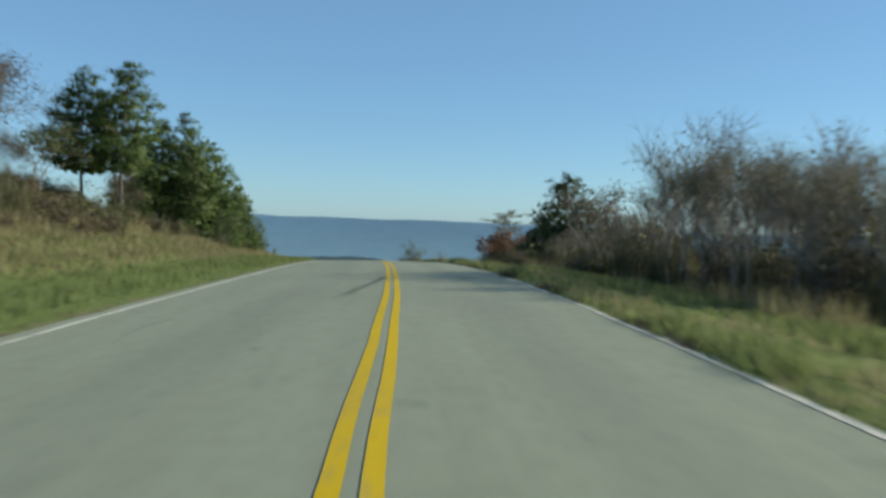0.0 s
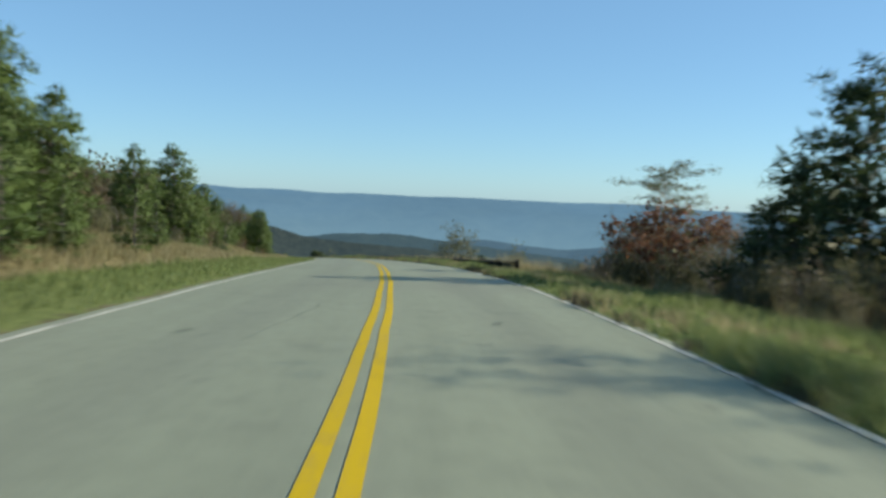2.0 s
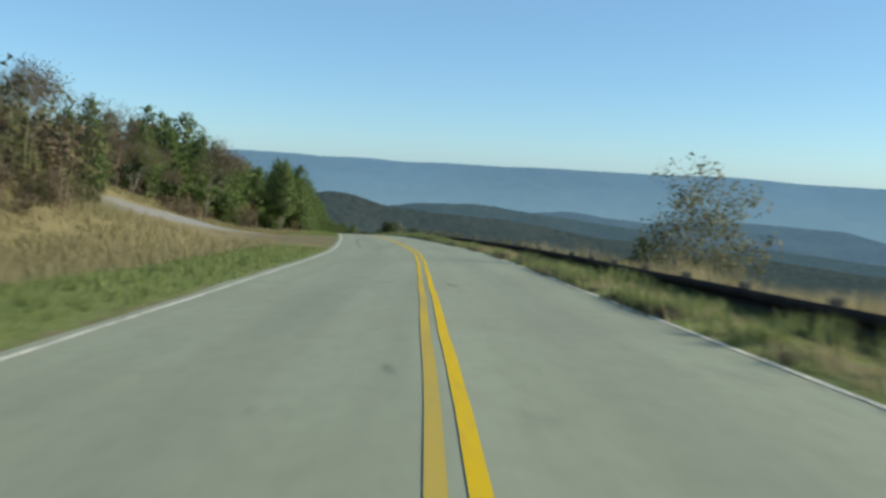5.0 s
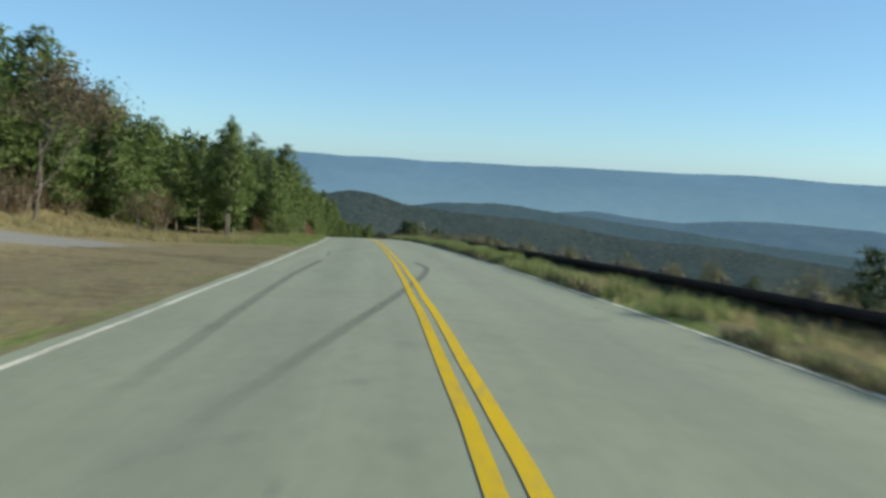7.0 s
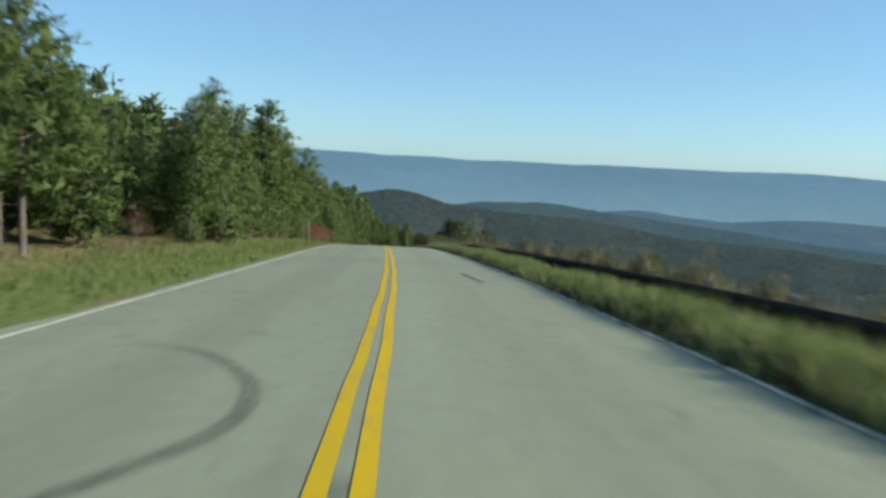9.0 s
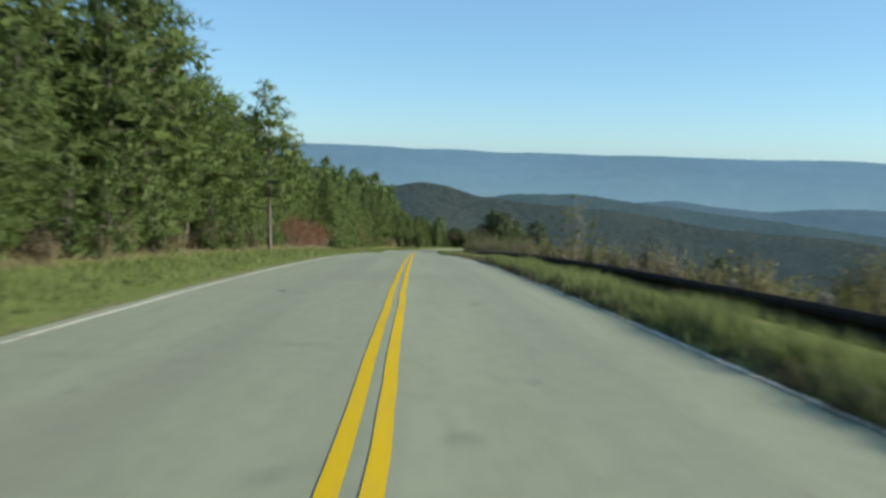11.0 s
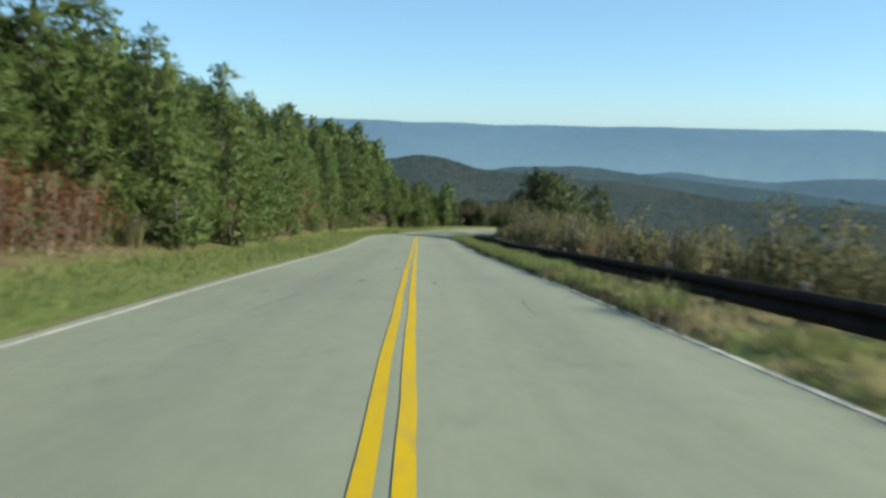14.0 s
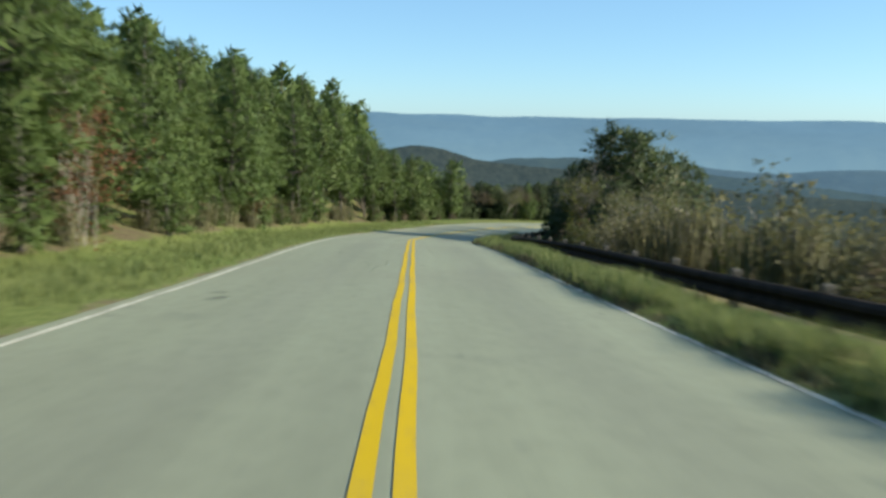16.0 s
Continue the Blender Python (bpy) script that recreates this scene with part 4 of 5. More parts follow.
# the wood on the hillside: the near rows tree by tree, those behind them joined
def joined(name, label, category, protos, spots, thin, seed):
    """ONE mesh of many trees or bushes too far back to pick apart. spots: x, y, scale."""
    rng = np.random.RandomState(seed)
    data = []
    for pr in protos:
        v, f, mi, mats, vn = [], [], [], [], []
        for ch in pr.children:
            me = ch.data
            n = len(v)
            v += [tuple(q.co) for q in me.vertices]
            own = np.zeros((len(me.vertices), 3))
            for lo, q in zip(me.loops, me.corner_normals):
                own[lo.vertex_index] = q.vector
            vn.append(own)
            fs = [tuple(i + n for i in q.vertices) for q in me.polygons]
            if ch.name.split(".")[0] in ("crown", "leaves"):
                fs = [q for k, q in enumerate(fs) if k % thin == 0]
                # fewer but larger tufts fill the same crown
                for q in fs:
                    c = [sum(v[i][a] for i in q) / len(q) for a in range(3)]
                    for i in q:
                        v[i] = tuple(c[a] + (v[i][a] - c[a]) * 0.85 * thin ** 0.5 for a in range(3))
            if ch.name.split(".")[0] == "trunk" and category == "wood":
                fs = fs[:56]
            if ch.name.split(".")[0] == "branching":
                fs = [q for k, q in enumerate(fs) if k // 3 % 2 == 0]
            f += fs
            mats.append(me.materials[0])
            mi += [len(mats) - 1] * len(fs)
        # keep only the corners in use
        use = sorted({i for q in f for i in q})
        new_i = {o: k for k, o in enumerate(use)}
        data.append((np.array(v)[use], [tuple(new_i[i] for i in q) for q in f], mi, mats, np.concatenate(vn)[use]))
    slots = []
    for d in data:
        for m in d[3]:
            if m not in slots:
                slots.append(m)
    V, F, M, N = [], [], [], []
    n = 0
    xs, ys = np.array([q[0] for q in spots]), np.array([q[1] for q in spots])
    for x, y, z, (_, _, sc) in zip(xs, ys, ground_z(xs, ys), spots):
        v, f, mi, mats, vn = data[rng.randint(len(data))]
        a = rng.rand() * 6.3
        c, q = math.cos(a) * sc, math.sin(a) * sc
        V.append(np.stack([v[:, 0] * c - v[:, 1] * q + x, v[:, 0] * q + v[:, 1] * c + y, v[:, 2] * sc + z], 1))
        N.append(np.stack([vn[:, 0] * math.cos(a) - vn[:, 1] * math.sin(a), vn[:, 0] * math.sin(a) + vn[:, 1] * math.cos(a), vn[:, 2]], 1))
        F += [tuple(i + n for i in k) for k in f]
        M += [slots.index(mats[i]) for i in mi]
        n += len(v)
    me = bpy.data.meshes.new(name)
    me.from_pydata(np.concatenate(V).tolist(), [], F)
    for m in slots:
        me.materials.append(m)
    me.polygons.foreach_set("material_index", M)
    me.update()
    soften(me, np.concatenate(N).tolist())
    return tagged(new(name, me), label, category, kind="stuff")


END = (-61.7, 293.0)


def bearing(x, y):
    return math.degrees(math.atan2(-(x - END[0]), y - END[1]))


def shut_in(x, y):
    """Left of the gap in the trees that opens on the valley beyond the bend."""
    return bearing(x, y) > 13.0 or y < 300


def wood(s, u, pr=None, sc=None):
    x, y, _ = on_road(s, u)
    if shut_in(x, y):
        pr = pr or rng.choice(WOOD if rng.random() < 0.85 or s < 215 else TALL)
        low = 1.0 if y < 300 else float(np.interp(bearing(x, y), [13.0, 14.2], [0.55, 1.0]))  # the wood dips towards the gap
        place(pr, USED, s, u, low * (sc or rng.uniform(0.82, 1.1)), rng.random() * 6.3, 0.04)


for pr, s, u, sc in ((TALL[1], 193.0, -10.8, 0.93), (WOOD[2], 201.6, -12.2, 0.72), (WOOD[0], 202.5, -15.8, 0.74), (WOOD[1], 200.7, -18.6, 0.78),
                     (WOOD[1], 204.7, -23.6, 0.90), (WOOD[0], 206, -26, 0.92), (WOOD[3], 196, -21, 0.88), (WOOD[3], 192.5, -16, 0.82), (WOOD[2], 165, -20, 0.7), (WOOD[1], 173.5, -19.5, 0.80), (WOOD[0], 176.5, -17.8, 0.86), (WOOD[3], 180, -19.5, 1.0), (WOOD[2], 183.5, -16.5, 0.95), (WOOD[0], 171, -26, 0.85), (WOOD[1], 187, -25, 0.98), (EDGE[2], 178.5, -23, 0.88), (EDGE[0], 190.5, -18.0, 0.82), (WOOD[0], 177, -24, 0.8), (WOOD[2], 186, -17.4, 0.84), (WOOD[0], 189, -21, 0.8), (WOOD[1], 181, -27, 0.8),
                     (TALL[2], 254.2, -8.1, 0.97), (TALL[0], 257.5, -9.6, 0.86), (TALL[2], 221.4, -11.7, 0.86), (EDGE[1], 290.6, -12.0, 0.98), (EDGE[0], 291.4, -14.0, 0.9), (TALL[1], 246, -9.6, 0.9), (TALL[0], 261.0, -9.9, 0.70), (TALL[1], 266.5, -10.6, 0.72), (EDGE[0], 257.0, -11.2, 0.72), (EDGE[1], 262.0, -12.2, 0.78), (EDGE[2], 267.0, -12.4, 0.74), (EDGE[0], 272.0, -12.4, 0.76), (EDGE[2], 277.0, -12.6, 0.76), (EDGE[1], 251.5, -10.4, 0.70), (EDGE[2], 282.5, -12.0, 0.74), (DENSE[0], 285.5, -11.0, 0.62), (DENSE[2], 289.5, -10.4, 0.66), (DENSE[1], 294.0, -10.0, 0.62), (DENSE[0], 299.0, -10.2, 0.60), (DENSE[2], 305.0, -10.0, 0.66), (DENSE[1], 311.0, -10.2, 0.6), (DENSE[2], 217.0, -10.6, 0.52), (DENSE[0], 226.0, -10.4, 0.5), (YOUNG[1], 256.0, -9.2, 0.9), (YOUNG[0], 259.5, -9.0, 0.9), (YOUNG[1], 264.0, -9.4, 0.8), (TALL[2], 235, -10.2, 0.85), (TALL[0], 236.2, -9.2, 1.18), (EDGE[1], 231.0, -13.0, 1.12), (TALL[1], 240.0, -10.2, 1.12), (EDGE[0], 233.0, -11.5, 1.05)):
    wood(s, u, pr, sc)
# two slender pines that stand out before the wood
place(TALL[1], USED, 188.2, -10.3, 0.60, 0.7, 0.02, 0.93)
place(TALL[0], USED, 198.6, -13.9, 0.62, 2.1, 0.02, 0.84)
deep = []
s = 186.0
while s < 432:
    u = -9.3 if s > 205 else -16.0
    while u > -50:
        us, uu = s + rng.uniform(-1.5, 1.5), u + rng.uniform(-1.1, 0.9 if u < -10 else 0.3)
        if (u > -13.5 and s < 400) or (u > -19 and s < 205) or (u > -17 and 318 < s < 400):
            if rng.random() < 0.92 and not (uu > -10.6 and 254 < us < 287):
                wood(us, uu, rng.choice(EDGE) if uu > -14 and 205 < us < 360 else None, rng.uniform(0.60, 0.80) if us < 232 else rng.uniform(0.68, 0.92) if uu > -13 else rng.uniform(0.74, 1.0))
        elif rng.random() < 0.8:
            x, y, _ = on_road(us, uu)
            if shut_in(x, y) and not (s < 210 and u < -32):
                deep.append((x, y, rng.uniform(0.74, 0.95) if us < 232 else rng.uniform(0.82, 1.08)))
        u -= 3.6 if u > -20 else 5.2
    s += 3.9
# low pines at the wood's edge
for s in np.arange(204, 395, 4.6):
    if 252 < s < 288:
        continue
    wood(float(s) + rng.uniform(-1.5, 1.5), -8.4 + rng.uniform(-0.7, 0.3), YOUNG[rng.randrange(2)], rng.uniform(0.6, 1.25))
joined("pine_wood", "dense pine wood on the hillside", "wood", WOOD, deep, 8, 8)
# mixed trees on the outside of the bend
for k in range(66):
    deg = 15.0 - 10.5 * (k % 22) / 21 + rng.uniform(-0.25, 0.25)
    az = radians(deg)
    d = float(np.interp(deg, [4.5, 8, 11, 15], [116, 105, 99, 96])) + 6 * (k // 22) + rng.uniform(-2, 2)
    x, y = END[0] - math.sin(az) * d, END[1] + math.cos(az) * d
    if np.min(np.hypot(RP[:, 0] - x, RP[:, 1] - y)) > 6.5:
        drop = float(np.interp(deg, [4.5, 7, 10, 15], [3.7, 4.0, 4.3, 4.1])) + rng.uniform(-0.35, 0.35)
        tree = rng.choice((DARK[1], DARK[1], DARK[0], BROWN[0], BROWN[2], WOOD[2]))
        tall = max(q.co.z for ch in tree.children for q in ch.data.vertices)
        place_xy(tree, USED, x, y, max(2.0, -22.7 - d * math.tan(radians(drop)) - gz(x, y)) / tall, rng.random() * 6.3)

RED = [bush(61, 2.6, 3.2, RED_LEAF, 20, 0.05, "rust-red oak scrub at the wood's edge", "red scrub"), bush(62, 3.8, 2.8, RED_LEAF, 18, 0.05, "rust-red oak scrub at the wood's edge", "red scrub")]
for k, s, u, sc in ((0, 270.0, -9.0, 0.75), (0, 272.5, -8.8, 0.7), (0, 275.0, -9.3, 0.85), (0, 278.0, -9.0, 0.8), (0, 281.0, -9.4, 0.85), (0, 283.5, -9.0, 0.85), (0, 286.5, -9.4, 0.85), (0, 282.0, -9.6, 0.9), (0, 285.0, -8.6, 0.65), (0, 273.5, -10.4, 0.95), (0, 279.5, -10.8, 1.0), (1, 322.0, -8.4, 0.95), (1, 324.0, -9.2, 0.8), (0, 211.0, -10.4, 0.5), (0, 246.0, -9.5, 0.5), (1, 200.0, -9.6, 0.4), (0, 345, -8.6, 0.7), (1, 300, -8.4, 0.5), (1, 181, -13, 0.7)):
    place(RED[k], USED, s, u, sc, rng.random() * 6.3)

# bare wood on the valley side, near the crest
BARE = [broadleaf(71, 5.6, 0.55, OLIVE_LEAF, 9, 0.05, "nearly leafless grey sapling in a thicket", "bare thicket", "bare_tree", trunks=2, flat=0.9, twig_n=5),
        broadleaf(72, 5.0, 0.6, OLIVE_LEAF, 9, 0.05, "nearly leafless grey sapling in a thicket", "bare thicket", "bare_tree", trunks=2, flat=0.9, twig_n=5),
        broadleaf(73, 6.0, 0.5, OLIVE_LEAF, 6, 0.05, "grey sapling with a few withered leaves in a thicket", "bare thicket", "bare_tree", trunks=3, flat=1.0, twig_n=5)]
for s in np.arange(17.5, 41, 1.9):
    for u0 in (9.4, 11.2, 13.4, 16.5, 20.5):
        if rng.random() < 0.92 and s < 24 + u0 * 0.7:
            place_top(BARE[rng.randrange(3)], USED, float(s) + rng.uniform(-1, 1), u0 + rng.uniform(-0.7, 1.0), rng.uniform(3.7, 5.2), rng.random() * 6.3)
THIN = [broadleaf(74, 5.2, 0.5, BROWN_LEAF, 30, 0.055, "slender tree with sparse russet leaves", "bare thicket", "autumn_tree", trunks=2, flat=0.9, twig_n=3),
        broadleaf(75, 4.6, 0.6, BROWN_LEAF, 24, 0.055, "slender tree with sparse russet leaves", "bare thicket", "autumn_tree", trunks=1, flat=0.9, twig_n=4)]
for k in range(10):
    place_top(BARE[rng.randrange(3)], USED, rng.uniform(36, 55), rng.uniform(10.6, 16.0), rng.uniform(2.0, 3.1), rng.random() * 6.3)
for k, (s, u, top) in enumerate(((44.0, 10.9, 5.0), (43.0, 12.6, 3.5), (40.0, 10.8, 3.5), (37.5, 12.5, 3.9), (52.0, 12.2, 2.8), (45.5, 14.0, 3.4), (50.0, 14.5, 2.9), (54.5, 12.8, 2.2), (41.5, 14.5, 3.2), (38.5, 9.8, 2.8))):
    place_top(THIN[k % 2], USED, s, u, top, rng.random() * 6.3)
BEIGE = broadleaf(81, 4.6, 0.7, OLIVE_LEAF, 22, 0.045, "thin tree with faded olive leaves", "trees above the valley", "autumn_tree", trunks=2)
FLAT = level_tree(82, 5.8, 2.1, OLIVE_LEAF, "open-crowned tree with level branches and few leaves", "trees above the valley")
REDOAK = broadleaf(83, 3.4, 0.8, RED_LEAF, 22, 0.07, "small oak with rust-red leaves", "trees above the valley", "oak_tree", trunks=2, cloud=0.7)
SHRUB = bush(84, 4.4, 4.4, OLIVE_LEAF, 70, 0.07, "solitary open shrub with thin branches behind the rail", "trees above the valley")
for pr, s, u, top in ((DARK[0], 60.3, 13.6, 7.0), (DARK[1], 62.0, 12.3, 3.6), (DARK[1], 57.5, 14.5, 4.4), (BEIGE, 46.0, 12.2, 3.2), (BEIGE, 50.5, 11.6, 2.6),
                      (FLAT, 69.2, 11.0, 4.7), (REDOAK, 69.3, 11.2, 3.4), (REDOAK, 67.0, 10.4, 2.6), (REDOAK, 71.5, 12.2, 2.4), (BEIGE, 64.0, 10.8, 2.2), (BEIGE, 66.0, 11.6, 2.6), (BROWN[1], 72.6, 11.0, 2.6), (BROWN[0], 70.8, 11.8, 2.3), (BROWN[1], 65.2, 12.6, 2.4), (BEIGE, 73.5, 10.8, 1.6), (SHRUB, 123.2, 10.6, 4.4),
                      (DARK[1], 89.0, 15.8, 2.2), (DARK[0], 85.0, 17.0, 2.7), (DARK[1], 97.0, 20.0, 1.5), (DARK[1], 93.0, 18.0, 1.6), (DARK[1], 81.0, 16.5, 1.4), (BEIGE, 84.0, 13.0, 0.6), (BEIGE, 87.0, 13.0, 0.2), (REDOAK, 104.0, 18.2, 0.6), (BEIGE, 78.0, 12.5, 0.9),
                      (DARK[1], 170.3, 25.0, 1.2), (DARK[0], 361.3, 12.4, 8.7), (DARK[1], 363.5, 13.8, 8.4), (DARK[1], 359.8, 13.6, 7.8), (DARK[1], 366.0, 16.0, 7.2), (DARK[1], 364.5, 10.8, 5.6), (BEIGE, 357.0, 11.2, 6.8), (BEIGE, 359.0, 10.4, 5.6), (BEIGE, 365.0, 10.5, 4.6), (BEIGE, 354.0, 11.6, 4.6), (BEIGE, 351.0, 12.0, 4.2), (BROWN[2], 355.0, 12.2, 5.4), (BROWN[2], 348.0, 12.4, 3.9), (DARK[1], 352.5, 11.8, 4.0), (BROWN[2], 345.0, 12.2, 3.4), (BEIGE, 342.0, 12.0, 3.2), (BROWN[2], 338.5, 12.0, 2.9), (DARK[1], 368.0, 10.2, 4.4), (BEIGE, 362.0, 10.0, 4.6), (DARK[1], 357.5, 9.9, 3.2), (FLAT, 369, 11, 4.0), (BEIGE, 372, 10.5, 3.4)):
    place_top(pr, USED, s, u, top, rng.random() * 6.3)

for k, s in enumerate(np.arange(369, 400, 3.0)):
    place_top((DARK[1], BROWN[2], DARK[0], BEIGE)[k % 4], USED, float(s), rng.uniform(9.0, 12.5), rng.uniform(4.6, 7.0), rng.random() * 6.3)
place_xy(DARK[0], USED, -59.1, 371.2, (-25.6 - gz(-59.1, 371.2)) / 7.6, 1.3)
place_xy(DARK[1], USED, -61.5, 366.0, (-28.0 - gz(-61.5, 366.0)) / 5.5, 0.4)

# scrub below the guard rail
SCRUB = [bush(91, 1.9, 1.9, OLIVE_LEAF, 8, 0.046, "dry olive scrub on the roadside slope", reeds=150), bush(92, 1.5, 1.7, BROWN_LEAF, 8, 0.042, "withered brown scrub on the roadside slope", reeds=130),
         bush(93, 2.05, 1.6, OLIVE_LEAF, 8, 0.044, "tall thin olive scrub on the roadside slope", reeds=150), bush(94, 1.4, 1.9, RED_LEAF, 10, 0.040, "reddish scrub on the roadside slope", reeds=60)]
near_below, below = [], []
s = 76.0
while s < 372:
    tall = float(np.interp(s, [76, 120, 170, 210, 250, 290, 315, 330, 340, 350, 365], [0.45, 0.45, 0.52, 0.8, 1.0, 1.3, 1.5, 1.55, 1.5, 1.5, 1.5]))
    for u0 in (8.2, 9.5, 11.5, 14.5, 18.5, 24.0):
        if rng.random() < (0.35 if s < 105 else 0.8 if s < 150 else 0.97):
            us, uu, sc = s + rng.uniform(-1.4, 1.4), u0 + rng.uniform(-0.8, 0.8), tall * rng.uniform(0.65, 1.08)
            uu += float(np.interp(s, [295, 310, 330, 340], [0.0, 0.9, 1.0, 2.2]))
            if u0 < 9 and (s < 210 or rng.random() < 0.55):
                place(SCRUB[rng.choices(range(4), (6, 3.5, 5, 0.5))[0]], USED, us, uu, sc, rng.random() * 6.3)
            elif u0 > 9:
                x, y, _ = on_road(us, uu)
                (near_below if u0 < 12 else below).append((x, y, sc * (1.0 if u0 < 12 else 1.2)))
    s += 2.1
KINDS = [SCRUB[0], SCRUB[2], SCRUB[1], SCRUB[1], SCRUB[2]]
joined("scrub", "dense dry autumn scrub behind the guard rail", "scrub", KINDS, near_below, 4, 14)
joined("scrub", "dry autumn scrub on the slope below the road", "scrub", KINDS, below, 5, 9)
# leafy bushes among it, and dark ones before the thicket
LEAFY = [bush(96, 2.1, 2.1, OLIVE_LEAF, 18, 0.060, "leafy olive bush behind the guard rail", reeds=30), bush(97, 2.0, 1.7, GREENING_LEAF, 16, 0.055, "leafy yellow-green bush behind the guard rail", reeds=30),
         bush(98, 1.8, 2.1, BROWN_LEAF, 18, 0.058, "leafy russet bush behind the guard rail", reeds=30)]
leafy = []
for s in np.arange(196, 346, 1.7):
    tall = float(np.interp(s, [196, 230, 260, 300, 346], [0.45, 0.72, 0.85, 1.05, 1.15]))
    for u0 in (8.4, 10.2, 13.0):
        us, uu, sc = float(s) + rng.uniform(-0.9, 0.9), u0 + rng.uniform(-0.6, 0.9), tall * rng.uniform(0.6, 1.15) * (1.0 if u0 < 12 else 1.25)
        if u0 < 9:
            if rng.random() < 0.5:
                place(LEAFY[rng.choices(range(3), (5, 2, 3))[0]], USED, us, uu, sc * 0.9, rng.random() * 6.3)
        elif rng.random() < 0.7:
            leafy.append((*on_road(us, uu)[:2], sc))
joined("scrub", "leafy olive and russet bushes behind the guard rail", "scrub", [LEAFY[0], LEAFY[0], LEAFY[1], LEAFY[2]], leafy, 3, 24)
HEDGE = bush(99, 2.0, 2.3, DARK_NEEDLES, 20, 0.06, "dark green bush at the foot of the thicket", "bushes before the thicket", reeds=60)
for k in range(26):
    place((HEDGE, LEAFY[0], LEAFY[2], LEAFY[0])[k % 4], USED, 30 + 1.05 * k + rng.uniform(-0.5, 0.5), rng.uniform(9.3, 11.2), rng.uniform(0.4, 0.75), rng.random() * 6.3)
# low growth under the bare thicket, and on the bank opposite
for k in range(50):
    place(SCRUB[rng.choice((0, 1, 2, 2))], USED, rng.uniform(20, 60), rng.uniform(8.8, 13.0), rng.uniform(0.5, 1.05), rng.random() * 6.3)
for k in range(40):
    place(SCRUB[rng.choice((0, 0, 1, 2))], USED, rng.uniform(10, 44), rng.uniform(-16.5, -9.8), rng.uniform(0.35, 0.8), rng.random() * 6.3)
for k in range(14):
    place(SCRUB[rng.choice((0, 0, 2))], USED, rng.uniform(48, 65), rng.uniform(-10.5, -8.6), rng.uniform(0.25, 0.5), rng.random() * 6.3)
for k in range(12):
    place(SCRUB[rng.choice((0, 1, 2))], USED, rng.uniform(70, 125), rng.uniform(-18, -11), rng.uniform(0.4, 0.8), rng.random() * 6.3)
under = [(*on_road(rng.uniform(16, 42), rng.uniform(10.0, 20))[:2], rng.uniform(0.8, 1.4)) for _ in range(120)]
under += [(*on_road(rng.uniform(40, 60), rng.uniform(10.2, 18))[:2], rng.uniform(0.75, 1.2)) for _ in range(80)]
under += [(*on_road(rng.uniform(60, 76), rng.uniform(10.2, 15))[:2], rng.uniform(0.8, 1.3)) for _ in range(34)]
under += [(*on_road(rng.uniform(73, 97), rng.uniform(10.5, 16))[:2], rng.uniform(0.6, 1.15)) for _ in range(46)]
joined("undergrowth", "brown undergrowth beneath the bare thicket", "undergrowth", SCRUB[:3], under, 4, 12)
edge = []
for s in np.arange(206, 392, 2.6):
    if not 252 < s < 288:
        x, y, _ = on_road(float(s) + rng.uniform(-1.2, 1.2), -8.5 + rng.uniform(-0.6, 0.4))
        if shut_in(x, y):
            edge.append((x, y, rng.uniform(0.35, 0.75)))
joined("undergrowth", "low scrub along the edge of the pine wood", "undergrowth", SCRUB[:3], edge, 3, 15)
brush = []
for k in range(45):
    x, y, _ = on_road(rng.uniform(163, 188), rng.uniform(-25, -16.5))
    brush.append((x, y, rng.uniform(0.5, 1.1)))
for k in range(70):
    s = rng.uniform(80, 134)
    x, y, _ = on_road(s, rng.uniform(-18.5, -14.6))
    brush.append((x, y, rng.uniform(0.35, 0.95)))
for k in range(190):
    s, u = rng.uniform(84, 162), rng.uniform(-23, -17.2)
    x, y, _ = on_road(s, u - max(0, s - 135) * 0.16)
    brush.append((x, y, rng.uniform(0.9, 2.0)))
for k in range(130):
    s = rng.uniform(10, 58)
    x, y, _ = on_road(s, rng.uniform(-20, -9.6))
    brush.append((x, y, rng.uniform(0.35, 0.9) * (0.5 if s > 38 else 0.7)))
joined("brush", "brown and olive brush at the foot of the autumn trees", "brush", [LEAFY[0], LEAFY[2], LEAFY[2], SCRUB[1]], brush, 5, 13)
# small dark conifers among the scrub
for s, u, sc in ((196, 9.0, 0.26), (199, 10.2, 0.30), (208, 9.4, 0.22), (221, 10.5, 0.30), (236, 11.5, 0.38), (258, 11.0, 0.42), (283, 12.5, 0.5), (300, 12.0, 0.46), (152, 9.6, 0.2)):
    place(DARK[1], USED, s, u, sc, rng.random() * 6.3)
# saplings that stand over the scrub
SAPLING = bush(95, 4.2, 1.0, GREENING_LEAF, 46, 0.034, "tall thin sapling over the scrub", "saplings")
for s, u, sc in ((249.5, 8.6, 1.0), (286.0, 10.5, 0.82), (283.0, 10.6, 0.76), (296.0, 12.0, 0.8), (299.0, 13.5, 0.8), (318.0, 13.0, 0.85), (326, 9.5, 0.6), (80.9, 7.4, 0.42)):
    place(SAPLING, USED, s, u, sc, rng.random() * 6.3)
# orange bush and dark scrub beside the start of the rail
for k, s, u, sc in ((3, 91.0, 13.2, 1.1), (1, 93.5, 14.5, 1.2), (3, 89.0, 15.0, 0.9), (0, 84.0, 12.0, 0.7)):
    place(SCRUB[k], USED, s, u, sc, 1.0)

